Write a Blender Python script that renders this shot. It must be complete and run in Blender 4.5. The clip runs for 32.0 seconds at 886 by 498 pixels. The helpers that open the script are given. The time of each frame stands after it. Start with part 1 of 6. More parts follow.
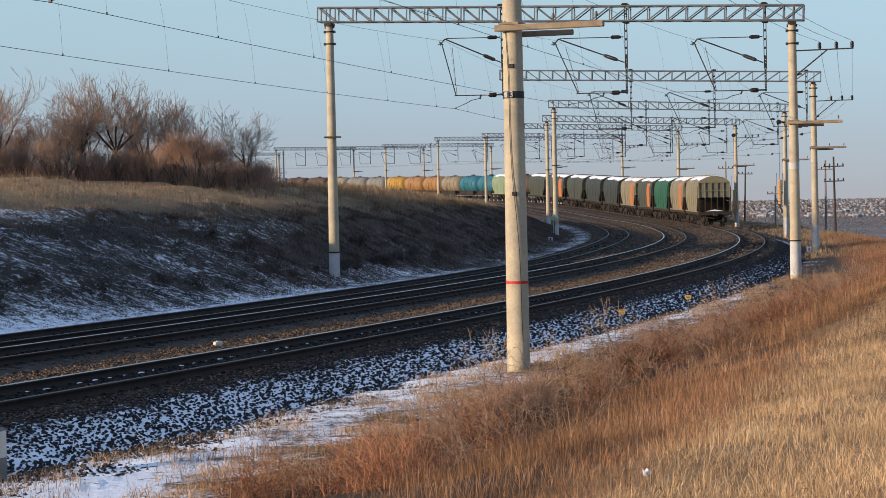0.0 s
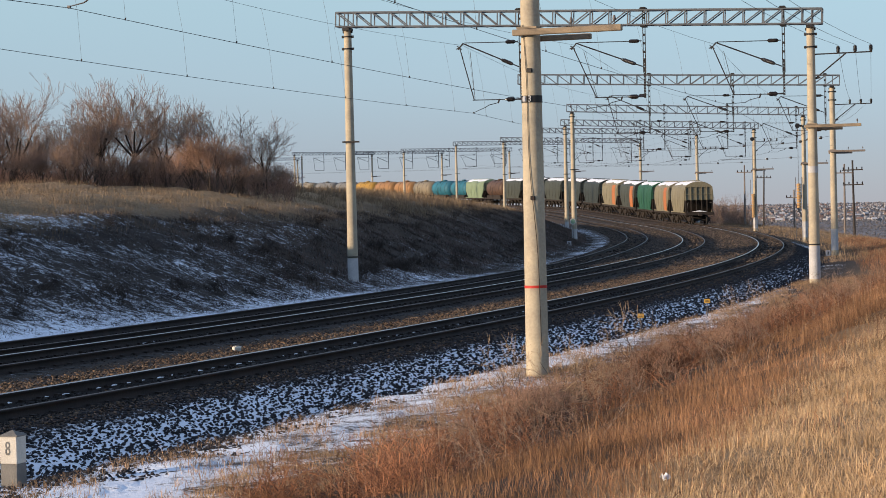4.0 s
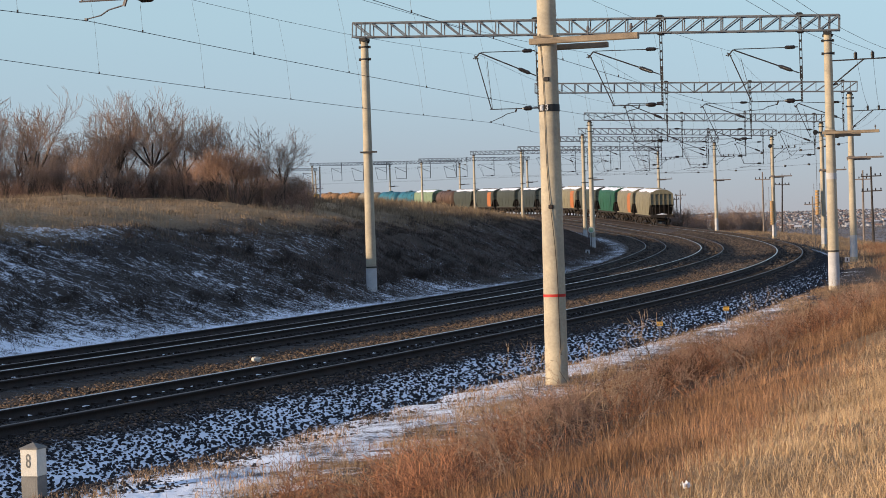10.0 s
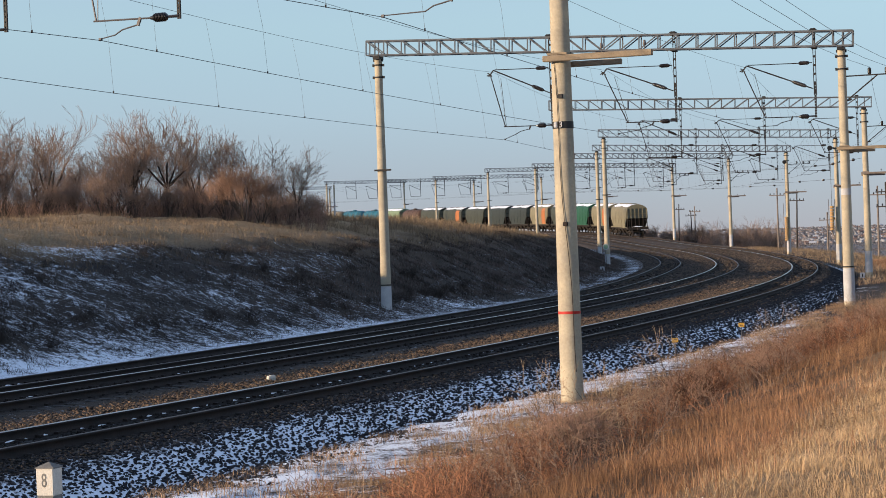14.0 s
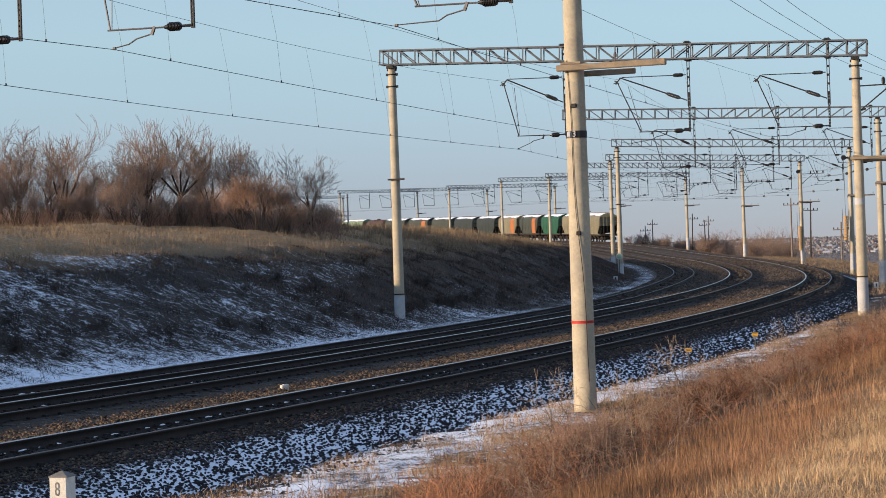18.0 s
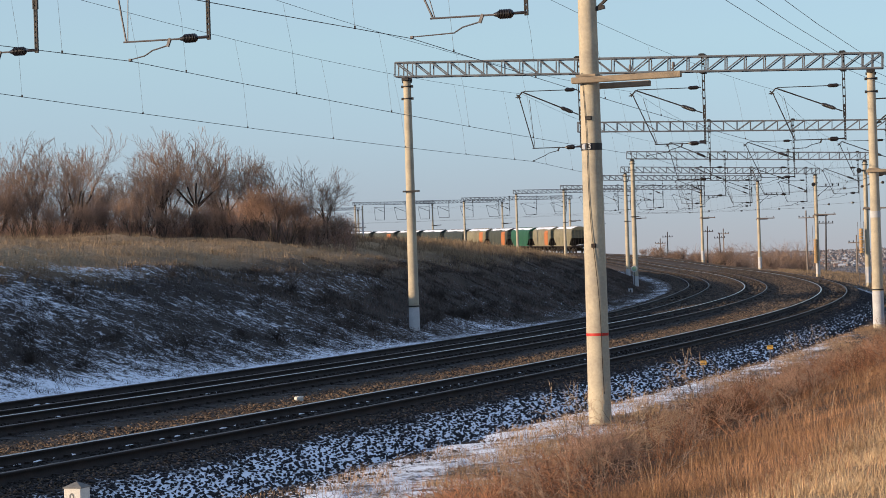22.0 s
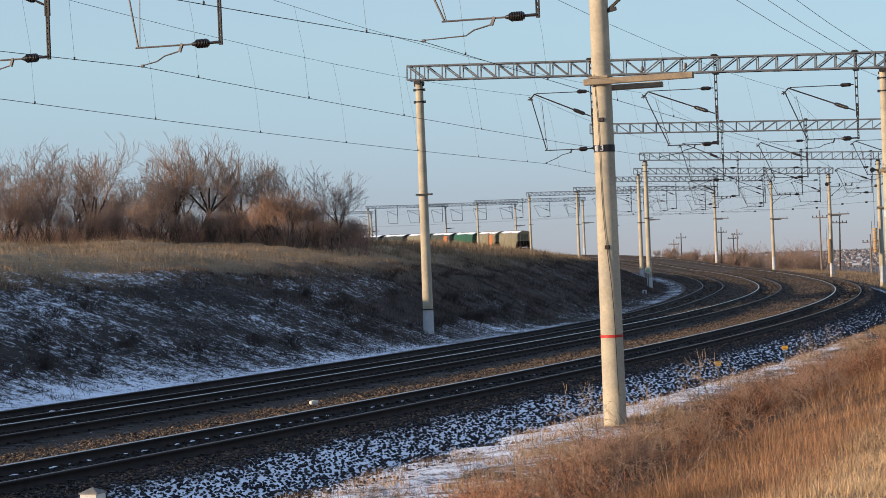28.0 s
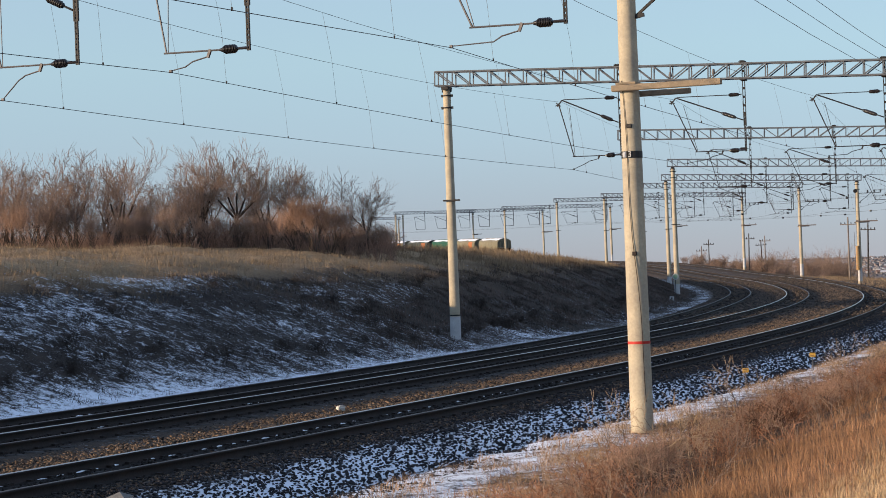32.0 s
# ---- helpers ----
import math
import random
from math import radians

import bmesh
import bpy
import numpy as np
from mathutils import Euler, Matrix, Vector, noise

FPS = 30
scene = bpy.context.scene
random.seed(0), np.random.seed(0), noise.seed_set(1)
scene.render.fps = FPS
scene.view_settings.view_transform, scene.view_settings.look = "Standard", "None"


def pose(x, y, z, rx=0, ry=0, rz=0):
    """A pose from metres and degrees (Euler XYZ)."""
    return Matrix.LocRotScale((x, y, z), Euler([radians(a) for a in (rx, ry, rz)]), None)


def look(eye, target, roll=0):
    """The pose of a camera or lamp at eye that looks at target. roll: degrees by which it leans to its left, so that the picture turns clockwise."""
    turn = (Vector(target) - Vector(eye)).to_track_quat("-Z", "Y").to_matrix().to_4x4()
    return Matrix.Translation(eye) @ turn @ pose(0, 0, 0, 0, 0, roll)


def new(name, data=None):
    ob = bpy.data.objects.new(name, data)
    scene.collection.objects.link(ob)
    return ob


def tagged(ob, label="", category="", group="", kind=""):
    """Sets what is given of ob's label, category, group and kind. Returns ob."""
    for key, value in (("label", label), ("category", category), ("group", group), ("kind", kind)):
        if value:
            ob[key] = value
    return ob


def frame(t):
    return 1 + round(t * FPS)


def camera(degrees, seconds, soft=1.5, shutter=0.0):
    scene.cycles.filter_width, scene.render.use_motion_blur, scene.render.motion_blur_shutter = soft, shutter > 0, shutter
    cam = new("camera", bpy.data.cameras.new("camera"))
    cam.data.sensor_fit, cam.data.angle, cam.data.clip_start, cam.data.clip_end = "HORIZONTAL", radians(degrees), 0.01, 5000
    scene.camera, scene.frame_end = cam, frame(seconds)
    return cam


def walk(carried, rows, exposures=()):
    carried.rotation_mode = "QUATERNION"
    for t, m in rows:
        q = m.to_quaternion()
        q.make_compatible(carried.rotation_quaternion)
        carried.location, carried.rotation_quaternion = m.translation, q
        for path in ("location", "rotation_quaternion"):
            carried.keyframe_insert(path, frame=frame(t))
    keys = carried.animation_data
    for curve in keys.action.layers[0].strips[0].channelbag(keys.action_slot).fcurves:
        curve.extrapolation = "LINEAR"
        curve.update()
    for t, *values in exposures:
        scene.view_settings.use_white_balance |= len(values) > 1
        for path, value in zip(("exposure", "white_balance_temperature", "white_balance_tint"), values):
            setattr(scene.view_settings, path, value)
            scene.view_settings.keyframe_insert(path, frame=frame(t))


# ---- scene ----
EYE = (0.0, 0.0, 3.197)
cam = camera(23.61, 32.0, soft=0.65)
walk(cam, [
    (0.0, pose(*EYE, 88.821, 1.145, -1.302)),
    (0.5, pose(*EYE, 88.845, 1.156, -1.265)),
    (1.0, pose(*EYE, 88.870, 1.189, -1.213)),
    (1.5, pose(*EYE, 88.889, 1.275, -1.139)),
    (2.0, pose(*EYE, 88.903, 1.267, -1.070)),
    (2.5, pose(*EYE, 88.927, 1.287, -0.989)),
    (3.0, pose(*EYE, 88.943, 1.275, -0.931)),
    (3.5, pose(*EYE, 88.953, 1.269, -0.865)),
    (5.5, pose(*EYE, 88.942, 1.330, -0.668)),
    (6.0, pose(*EYE, 88.922, 1.367, -0.632)),
    (6.5, pose(*EYE, 88.907, 1.370, -0.585)),
    (7.0, pose(*EYE, 88.895, 1.474, -0.548)),
    (7.5, pose(*EYE, 88.909, 1.516, -0.517)),
    (8.0, pose(*EYE, 88.935, 1.522, -0.492)),
    (8.5, pose(*EYE, 88.974, 1.614, -0.467)),
    (9.0, pose(*EYE, 89.045, 1.599, -0.424)),
    (9.5, pose(*EYE, 89.131, 1.689, -0.360)),
    (10.0, pose(*EYE, 89.224, 1.710, -0.314)),
    (10.5, pose(*EYE, 89.320, 1.849, -0.258)),
    (11.0, pose(*EYE, 89.407, 1.919, -0.189)),
    (11.5, pose(*EYE, 89.490, 2.031, -0.137)),
    (12.0, pose(*EYE, 89.571, 1.997, -0.083)),
    (12.5, pose(*EYE, 89.640, 2.006, -0.058)),
    (13.0, pose(*EYE, 89.680, 1.962, -0.011)),
    (13.5, pose(*EYE, 89.696, 2.004, 0.037)),
    (14.0, pose(*EYE, 89.712, 1.992, 0.077)),
    (14.5, pose(*EYE, 89.721, 2.004, 0.104)),
    (16.5, pose(*EYE, 89.857, 2.013, 0.267)),
    (17.0, pose(*EYE, 89.906, 1.988, 0.314)),
    (17.5, pose(*EYE, 89.941, 1.917, 0.376)),
    (18.0, pose(*EYE, 89.975, 1.928, 0.438)),
    (18.5, pose(*EYE, 90.027, 1.934, 0.494)),
    (19.0, pose(*EYE, 90.067, 1.884, 0.544)),
    (19.5, pose(*EYE, 90.122, 1.909, 0.601)),
    (20.0, pose(*EYE, 90.173, 1.865, 0.656)),
    (20.5, pose(*EYE, 90.217, 1.828, 0.709)),
    (21.0, pose(*EYE, 90.259, 1.818, 0.769)),
    (21.5, pose(*EYE, 90.289, 1.793, 0.816)),
    (22.0, pose(*EYE, 90.313, 1.794, 0.839)),
    (22.5, pose(*EYE, 90.334, 1.792, 0.884)),
    (23.0, pose(*EYE, 90.336, 1.766, 0.906)),
    (23.5, pose(*EYE, 90.339, 1.789, 0.932)),
    (24.0, pose(*EYE, 90.345, 1.817, 0.979)),
    (24.5, pose(*EYE, 90.361, 1.783, 1.003)),
    (25.0, pose(*EYE, 90.364, 1.772, 1.043)),
    (25.5, pose(*EYE, 90.364, 1.767, 1.067)),
    (27.5, pose(*EYE, 90.395, 2.139, 1.163)),
    (28.0, pose(*EYE, 90.407, 2.272, 1.207)),
    (28.5, pose(*EYE, 90.424, 2.318, 1.248)),
    (29.0, pose(*EYE, 90.452, 2.433, 1.285)),
    (29.5, pose(*EYE, 90.489, 2.487, 1.333)),
    (30.0, pose(*EYE, 90.519, 2.430, 1.439)),
    (30.5, pose(*EYE, 90.545, 2.385, 1.575)),
    (31.0, pose(*EYE, 90.579, 2.336, 1.721)),
    (31.5, pose(*EYE, 90.592, 2.248, 1.849)),
    (32.0, pose(*EYE, 90.594, 2.122, 1.942)),
], exposures=((0.0, 0.06, 6100, 20), (10.0, 0.09, 6100, 20), (32.0, 0.12, 6100, 20)))

# ---- light ----
SUN_AZ, SUN_EL = radians(249), radians(10.5)  # compass bearing from +Y, clockwise
world = bpy.data.worlds.new("sky")
scene.world = world
world.use_nodes = True
wn = world.node_tree.nodes
sky = wn.new("ShaderNodeTexSky")
sky.sky_type = "NISHITA"
sky.sun_disc = False
sky.sun_elevation, sky.sun_rotation = SUN_EL, SUN_AZ
sky.air_density, sky.dust_density, sky.ozone_density = 1.0, 0.0, 4.0
wn["Background"].inputs["Strength"].default_value = 0.166
haze = wn.new("ShaderNodeMix")  # thin even winter haze over the whole dome
haze.data_type = "RGBA"
haze.inputs["Factor"].default_value, haze.inputs["B"].default_value = 0.5, (3.85, 4.62, 4.9, 1)
world.node_tree.links.new(sky.outputs["Color"], haze.inputs["A"])
# clear winter air: dull lavender haze low over the land, a deeper blue overhead
height = wn.new("ShaderNodeSeparateXYZ")
world.node_tree.links.new(wn.new("ShaderNodeTexCoord").outputs["Generated"], height.inputs["Vector"])
tone = wn.new("ShaderNodeValToRGB")
world.node_tree.links.new(height.outputs["Z"], tone.inputs["Fac"])
steps = ((0.0, (0.60, 0.60, 0.68)), (0.03, (0.68, 0.685, 0.745)), (0.06, (0.79, 0.81, 0.81)), (0.1, (0.89, 0.93, 0.84)), (0.14, (0.92, 0.95, 0.86)), (0.5, (0.80, 0.85, 0.91)), (1.0, (0.74, 0.82, 1.0)))
while len(tone.color_ramp.elements) < len(steps):
    tone.color_ramp.elements.new(0.5)
for el, (at_z, rgb) in zip(tone.color_ramp.elements, steps):
    el.position, el.color = at_z, (*rgb, 1)
veil = wn.new("ShaderNodeMix")
veil.data_type, veil.blend_type = "RGBA", "MULTIPLY"
veil.inputs["Factor"].default_value = 1
world.node_tree.links.new(haze.outputs["Result"], veil.inputs["A"])
world.node_tree.links.new(tone.outputs["Color"], veil.inputs["B"])
world.node_tree.links.new(veil.outputs["Result"], wn["Background"].inputs["Color"])
sun_dir = Vector((math.sin(SUN_AZ) * math.cos(SUN_EL), math.cos(SUN_AZ) * math.cos(SUN_EL), math.sin(SUN_EL)))
sun = new("sun", bpy.data.lights.new("sun", "SUN"))
sun.data.energy, sun.data.angle, sun.data.color = 6.2, radians(0.6), (1.0, 0.77, 0.47)
sun.matrix_world = look(sun_dir * 100, (0, 0, 0))

# ---- the line's plan: heading, curvature and level along the outer track ----
K_AT = np.arange(0, 640, 40.0)
K = [-0.00203, -0.00208, -0.00213, -0.00194, -0.00184, -0.00138, -0.00123, -0.00163, -0.0017, -0.00162, -0.00175, -0.00195, -0.00214, -0.00233, -0.00253, -0.00272]
Z_AT = np.arange(0, 640, 80.0)
Z = [0.404, 0.512, 0.645, 1.342, 3.326, 4.462, 5.792, 6.94]
S = np.arange(-160, 902, 1.0)
_k = np.interp(S, K_AT, K)
_psi = np.cumsum(_k)
_psi += 0.41245 - np.interp(0, S, _psi)
_x, _y = np.cumsum(np.sin(_psi)), np.cumsum(np.cos(_psi))
_x += -10.819 - np.interp(0, S, _x)
_y += 22.0 - np.interp(0, S, _y)
_z = np.interp(S, Z_AT, Z)
_z = np.convolve(np.pad(_z, 20, mode="edge"), np.ones(41) / 41, "valid")
TRACKS = (0.0, -5.23, -9.51)  # centres of the three tracks, from the outer one inwards
GAUGE = 1.59


def sink(s, o):
    """How far the innermost track lies below the others at its near end."""
    return -0.2 * np.interp(s, [90, 128], [1, 0]) * np.interp(o, [-8.3, -7.2], [1, 0])



def line(s, o=0.0, dz=0.0):
    """Places o metres to the right of the outer track's centre, dz over its rails."""
    s = np.asarray(s, float)
    p = np.interp(s, S, _psi)
    return np.stack([np.interp(s, S, _x) + o * np.cos(p), np.interp(s, S, _y) - o * np.sin(p), np.interp(s, S, _z) + dz], -1)


def heading(s):
    return float(np.interp(s, S, _psi))


def at(s, o=0.0, dz=0.0, turn=0.0):
    """A pose on the line: x across to the right, y along, z up."""
    p = line(s, o, dz)
    return pose(p[0], p[1], p[2], 0, 0, -math.degrees(heading(s)) + turn)


def s_o(x, y):
    """Chainage and offset of ground places."""
    x, y = np.asarray(x, float).ravel(), np.asarray(y, float).ravel()
    s, o = np.empty(len(x)), np.empty(len(x))
    step = slice(None, None, 4)
    for i in range(0, len(x), 20000):
        d = (x[i:i + 20000, None] - _x[step]) ** 2 + (y[i:i + 20000, None] - _y[step]) ** 2
        j = d.argmin(1) * 4
        dx, dy = x[i:i + 20000] - _x[j], y[i:i + 20000] - _y[j]
        s[i:i + 20000] = S[j] + dx * np.sin(_psi[j]) + dy * np.cos(_psi[j])
        o[i:i + 20000] = dx * np.cos(_psi[j]) - dy * np.sin(_psi[j])
    return s, o


def wave(x, y, size, seed=0):
    """Smooth, cheap unevenness between about -1 and 1."""
    r = np.random.RandomState(seed)
    v = 0
    for i in range(6):
        a, ph, k = r.uniform(0, 6.28), r.uniform(0, 6.28), r.uniform(0.6, 1.7) / size
        v = v + np.sin((x * np.cos(a) + y * np.sin(a)) * 6.28 * k + ph)
    return v / 3.2


EDGE = ([-10, 5.7, 8, 11, 15.7, 23.7, 28, 34, 48, 58, 75], [9.0, 7.9, 7.7, 7.4, 6.9, 6.0, 6.2, 6.6, 5.7, 5.1, 4.6])  # where the snow strip gives way to brush
STRAW_EDGE = ([-5, 0, 2, 6, 10, 22, 40], [14.2, 13.6, 13.3, 12.8, 12.4, 12.3, 11.0])  # where brush gives way to straw
# cross profile: offset, level over the rails
P_NEAR = np.array([(-400, 9.0), (-160, 6.2), (-60, 4.7), (-32, 4.2), (-26, 3.65), (-21.5, 2.75), (-19, 1.9), (-16, 0.55), (-14.6, -0.05), (-13.4, -0.45), (-12.2, -0.5), (-11, -0.4), (1.2, -0.55), (2.4, -0.72), (3.0, -0.65), (3.4, -0.6), (4.2, -0.56), (5.5, -0.53), (7, -0.48), (10, 0.02), (13, 0.55), (16, 0.9), (19, 1.18), (30, 1.9), (60, 3.0), (400, 3.0)])
P_MOUND = np.array([(1.2, -0.55), (2.4, -0.72), (3.0, -0.65), (3.4, -0.58), (4.2, -0.5), (5.5, -0.45), (7, -0.3), (8.5, 0.0), (10, 0.5), (11.5, 1.08), (13, 1.6), (16, 2.1), (20, 2.3), (30, 2.6), (60, 3.0), (400, 3.0)])
P_MID = np.array([(-400, 6.0), (-160, 4.0), (-60, 3.0), (-32, 2.7), (-26, 2.5), (-21.5, 2.1), (-19, 1.6), (-16, 0.55), (-14.6, 0.0), (-13.6, -0.45), (-12.2, -0.45), (-11, -0.4), (1.2, -0.55), (2.4, -0.72), (3.0, -0.65), (3.4, -0.64), (4.2, -0.6), (5.5, -0.5), (7, -0.4), (10, -0.7), (14, -1.9), (19, -3.6), (30, -7.0), (60, -13.0), (400, -20.0)])
P_FAR = np.array([(-400, 2.0), (-160, 1.0), (-60, 0.3), (-32, 0.2), (-26, 0.2), (-21.5, 0.2), (-19, 0.1), (-16, -0.1), (-14.6, -0.4), (-13.6, -0.5), (-12.2, -0.45), (-11, -0.4), (1.2, -0.55), (2.4, -0.72), (3.0, -0.7), (3.4, -0.75), (4.2, -0.85), (5.5, -1.0), (7, -1.4), (10, -2.2), (14, -3.5), (19, -5.2), (30, -9.0), (60, -15.0), (400, -26.0)])


def ground_z(x, y):
    x, y = np.asarray(x, float), np.asarray(y, float)
    s, o = s_o(x, y)
    zt = np.interp(s, S, _z)
    a, b, c = (np.interp(o, p[:, 0], p[:, 1]) for p in (P_NEAR, P_MID, P_FAR))
    left = o < -5
    tm = np.clip((s - 6) / 24, 0, 1)
    tm = tm * tm * (3 - 2 * tm)
    a = np.where(o > 1.2, a * (1 - tm) + np.interp(o, P_MOUND[:, 0], P_MOUND[:, 1]) * tm, a)
    t1 = np.clip(np.where(left, (s - 128) / 70, (s - 78) / 50), 0, 1)
    t2 = np.clip((s - 200) / 120, 0, 1)
    t1, t2 = t1 * t1 * (3 - 2 * t1), t2 * t2 * (3 - 2 * t2)
    z = (a * (1 - t1) + b * t1) * (1 - t2) + c * t2
    bank = np.clip((-o - 14.5) / 4, 0, 1)
    hill = np.clip((o - 5) / 4, 0, 1)
    z = z + wave(x, y, 9, 1) * (0.16 * bank + 0.07 * hill) + wave(x, y, 2.3, 2) * (0.10 * bank + 0.06 * hill + 0.03 * ((o > 2.6) & (o < 5)))
    z = z + zt
    # wide country: a valley to the right, then the far rise with the town
    d = np.hypot(x, y)
    w = np.clip((d - 420) / 500, 0, 1)
    far = np.interp(d, [0, 700, 1500, 2600, 3500, 4900], [-8, -12, -15, -17, -11, -0.5]) + wave(x, y, 900, 5) * 2.0
    side = np.clip((np.arctan2(x, y) - radians(0.5)) / radians(3.0), 0, 1)
    far = far * side + (np.interp(d, [0, 500, 900, 5000], [6, 6, 3, 0]) + wave(x, y, 300, 6)) * (1 - side)
    return z * (1 - w) + far * w, s, o


# ---- mesh helpers ----
class Solid:
    """Collects vertices and faces of one mesh."""

    def __init__(self):
        self.v, self.f, self.m = [], [], []

    def add(self, verts, faces, m=0):
        n = len(self.v)
        self.v += [tuple(p) for p in verts]
        self.f += [tuple(i + n for i in f) for f in faces]
        self.m += [m] * len(faces)
        return self

    def box(self, x0, x1, y0, y1, z0, z1, m=0, mat=None, bevel=0.0):
        if bevel:
            b = min(bevel, (x1 - x0) / 2.1, (y1 - y0) / 2.1, (z1 - z0) / 2.1)
            pts, idx = [], {}
            for ix in (0, 1):
                for iy in (0, 1):
                    for iz in (0, 1):
                        c = ((x0, x1)[ix], (y0, y1)[iy], (z0, z1)[iz])
                        d = (b, -b)[ix], (b, -b)[iy], (b, -b)[iz]
                        for ax in range(3):
                            q = [c[k] + (0 if k == ax else d[k]) for k in range(3)]
                            idx[ix, iy, iz, ax] = len(pts)
                            pts.append(q)
            fs = []
            for ax in range(3):
                u, w = [k for k in range(3) if k != ax]
                for e in (0, 1):
                    loop = []
                    for cu, cw in ((0, 0), (1, 0), (1, 1), (0, 1)):
                        k = [0, 0, 0]
                        k[ax], k[u], k[w] = e, cu, cw
                        loop.append(idx[k[0], k[1], k[2], ax])
                    fs.append(loop)
                for cu in (0, 1):
                    for cw in (0, 1):
                        k0, k1 = [0, 0, 0], [0, 0, 0]
                        k0[u] = k1[u] = cu
                        k0[w] = k1[w] = cw
                        k1[ax] = 1
                        fs.append([idx[*k0, u], idx[*k1, u], idx[*k1, w], idx[*k0, w]])
            for ix in (0, 1):
                for iy in (0, 1):
                    for iz in (0, 1):
                        fs.append([idx[ix, iy, iz, a] for a in range(3)])
        else:
            pts = [(x, y, z) for x in (x0, x1) for y in (y0, y1) for z in (z0, z1)]
            fs = [(0, 1, 3, 2), (4, 6, 7, 5), (0, 4, 5, 1), (2, 3, 7, 6), (0, 2, 6, 4), (1, 5, 7, 3)]
        if mat is not None:
            pts = [mat @ Vector(p) for p in pts]
        return self.add(pts, fs, m)

    def bar(self, a, b, w, h=None, m=0):
        """A square bar from a to b."""
        a, b = Vector(a), Vector(b)
        h = h or w
        d = (b - a).normalized()
        up = Vector((0, 0, 1)) if abs(d.z) < 0.95 else Vector((0, 1, 0))
        u = d.cross(up).normalized() * (w / 2)
        v = u.cross(d).normalized() * (h / 2)
        pts = [p + q for p in (a, b) for q in (-u - v, u - v, u + v, -u + v)]
        return self.add(pts, [(0, 1, 5, 4), (1, 2, 6, 5), (2, 3, 7, 6), (3, 0, 4, 7), (3, 2, 1, 0), (4, 5, 6, 7)], m)

    def tube(self, pts, radii, n=8, m=0, caps=True):
        """A round bar through points, with a radius at each."""
        pts = [Vector(p) for p in pts]
        if not hasattr(radii, "__len__"):
            radii = [radii] * len(pts)
        rings = []
        for i, p in enumerate(pts):
            d = (pts[min(i + 1, len(pts) - 1)] - pts[max(i - 1, 0)]).normalized()
            up = Vector((0, 0, 1)) if abs(d.z) < 0.9 else Vector((0, 1, 0))
            u = d.cross(up).normalized()
            v = u.cross(d).normalized()
            rings.append([p + (u * math.cos(a) + v * math.sin(a)) * radii[i] for a in [6.28318 * k / n for k in range(n)]])
        fs = [(i * n + k, i * n + (k + 1) % n, (i + 1) * n + (k + 1) % n, (i + 1) * n + k) for i in range(len(pts) - 1) for k in range(n)]
        if caps:
            fs += [tuple(range(n))[::-1], tuple((len(pts) - 1) * n + k for k in range(n))]
        return self.add([p for r in rings for p in r], fs, m)

    def loft(self, rings, m=0, caps=True, closed=True):
        """Skins rings of equal length."""
        n = len(rings[0])
        e = n if closed else n - 1
        fs = [(i * n + k, i * n + (k + 1) % n, (i + 1) * n + (k + 1) % n, (i + 1) * n + k) for i in range(len(rings) - 1) for k in range(e)]
        if caps:
            fs += [tuple(range(n))[::-1], tuple((len(rings) - 1) * n + k for k in range(n))]
        return self.add([p for r in rings for p in r], fs, m)

    def mesh(self, name, mats, smooth=False):
        me = bpy.data.meshes.new(name)
        me.from_pydata(self.v, [], self.f)
        for x in (mats if isinstance(mats, (list, tuple)) else [mats]):
            me.materials.append(x)
        me.polygons.foreach_set("material_index", self.m)
        bm = bmesh.new()
        bm.from_mesh(me)
        bmesh.ops.recalc_face_normals(bm, faces=bm.faces)
        bm.to_mesh(me)
        bm.free()
        if smooth:
            me.polygons.foreach_set("use_smooth", [True] * len(me.polygons))
            me.set_sharp_from_angle(angle=radians(38))
        return me


def tri_mesh(name, v, f, mats, smooth=False):
    """A mesh from arrays of places and of triangles or quads."""
    me = bpy.data.meshes.new(name)
    v, f = np.asarray(v, np.float32), np.asarray(f, np.int32)
    k = f.shape[1]
    me.vertices.add(len(v))
    me.vertices.foreach_set("co", v.ravel())
    me.loops.add(f.size)
    me.loops.foreach_set("vertex_index", f.ravel())
    me.polygons.add(len(f))
    me.polygons.foreach_set("loop_start", np.arange(0, f.size, k, dtype=np.int32))
    if smooth:
        me.polygons.foreach_set("use_smooth", np.ones(len(f), bool))
    me.update(calc_edges=True)
    for x in (mats if isinstance(mats, (list, tuple)) else [mats]):
        me.materials.append(x)
    return me


def child(ob, parent, m=None):
    ob.parent = parent
    if m is not None:
        ob.matrix_basis = m
    return ob


def part(name, body, material, parent, label="", m=None, smooth=False):
    me = body if isinstance(body, bpy.types.Mesh) else body.mesh(name, material, smooth)
    ob = child(new(name, me), parent, m)
    return tagged(ob, label)


def thing(name, m, label, category, group="", kind=""):
    ob = new(name)
    ob.empty_display_size = 0.2
    ob.matrix_basis = m
    return tagged(ob, label, category, group, kind)


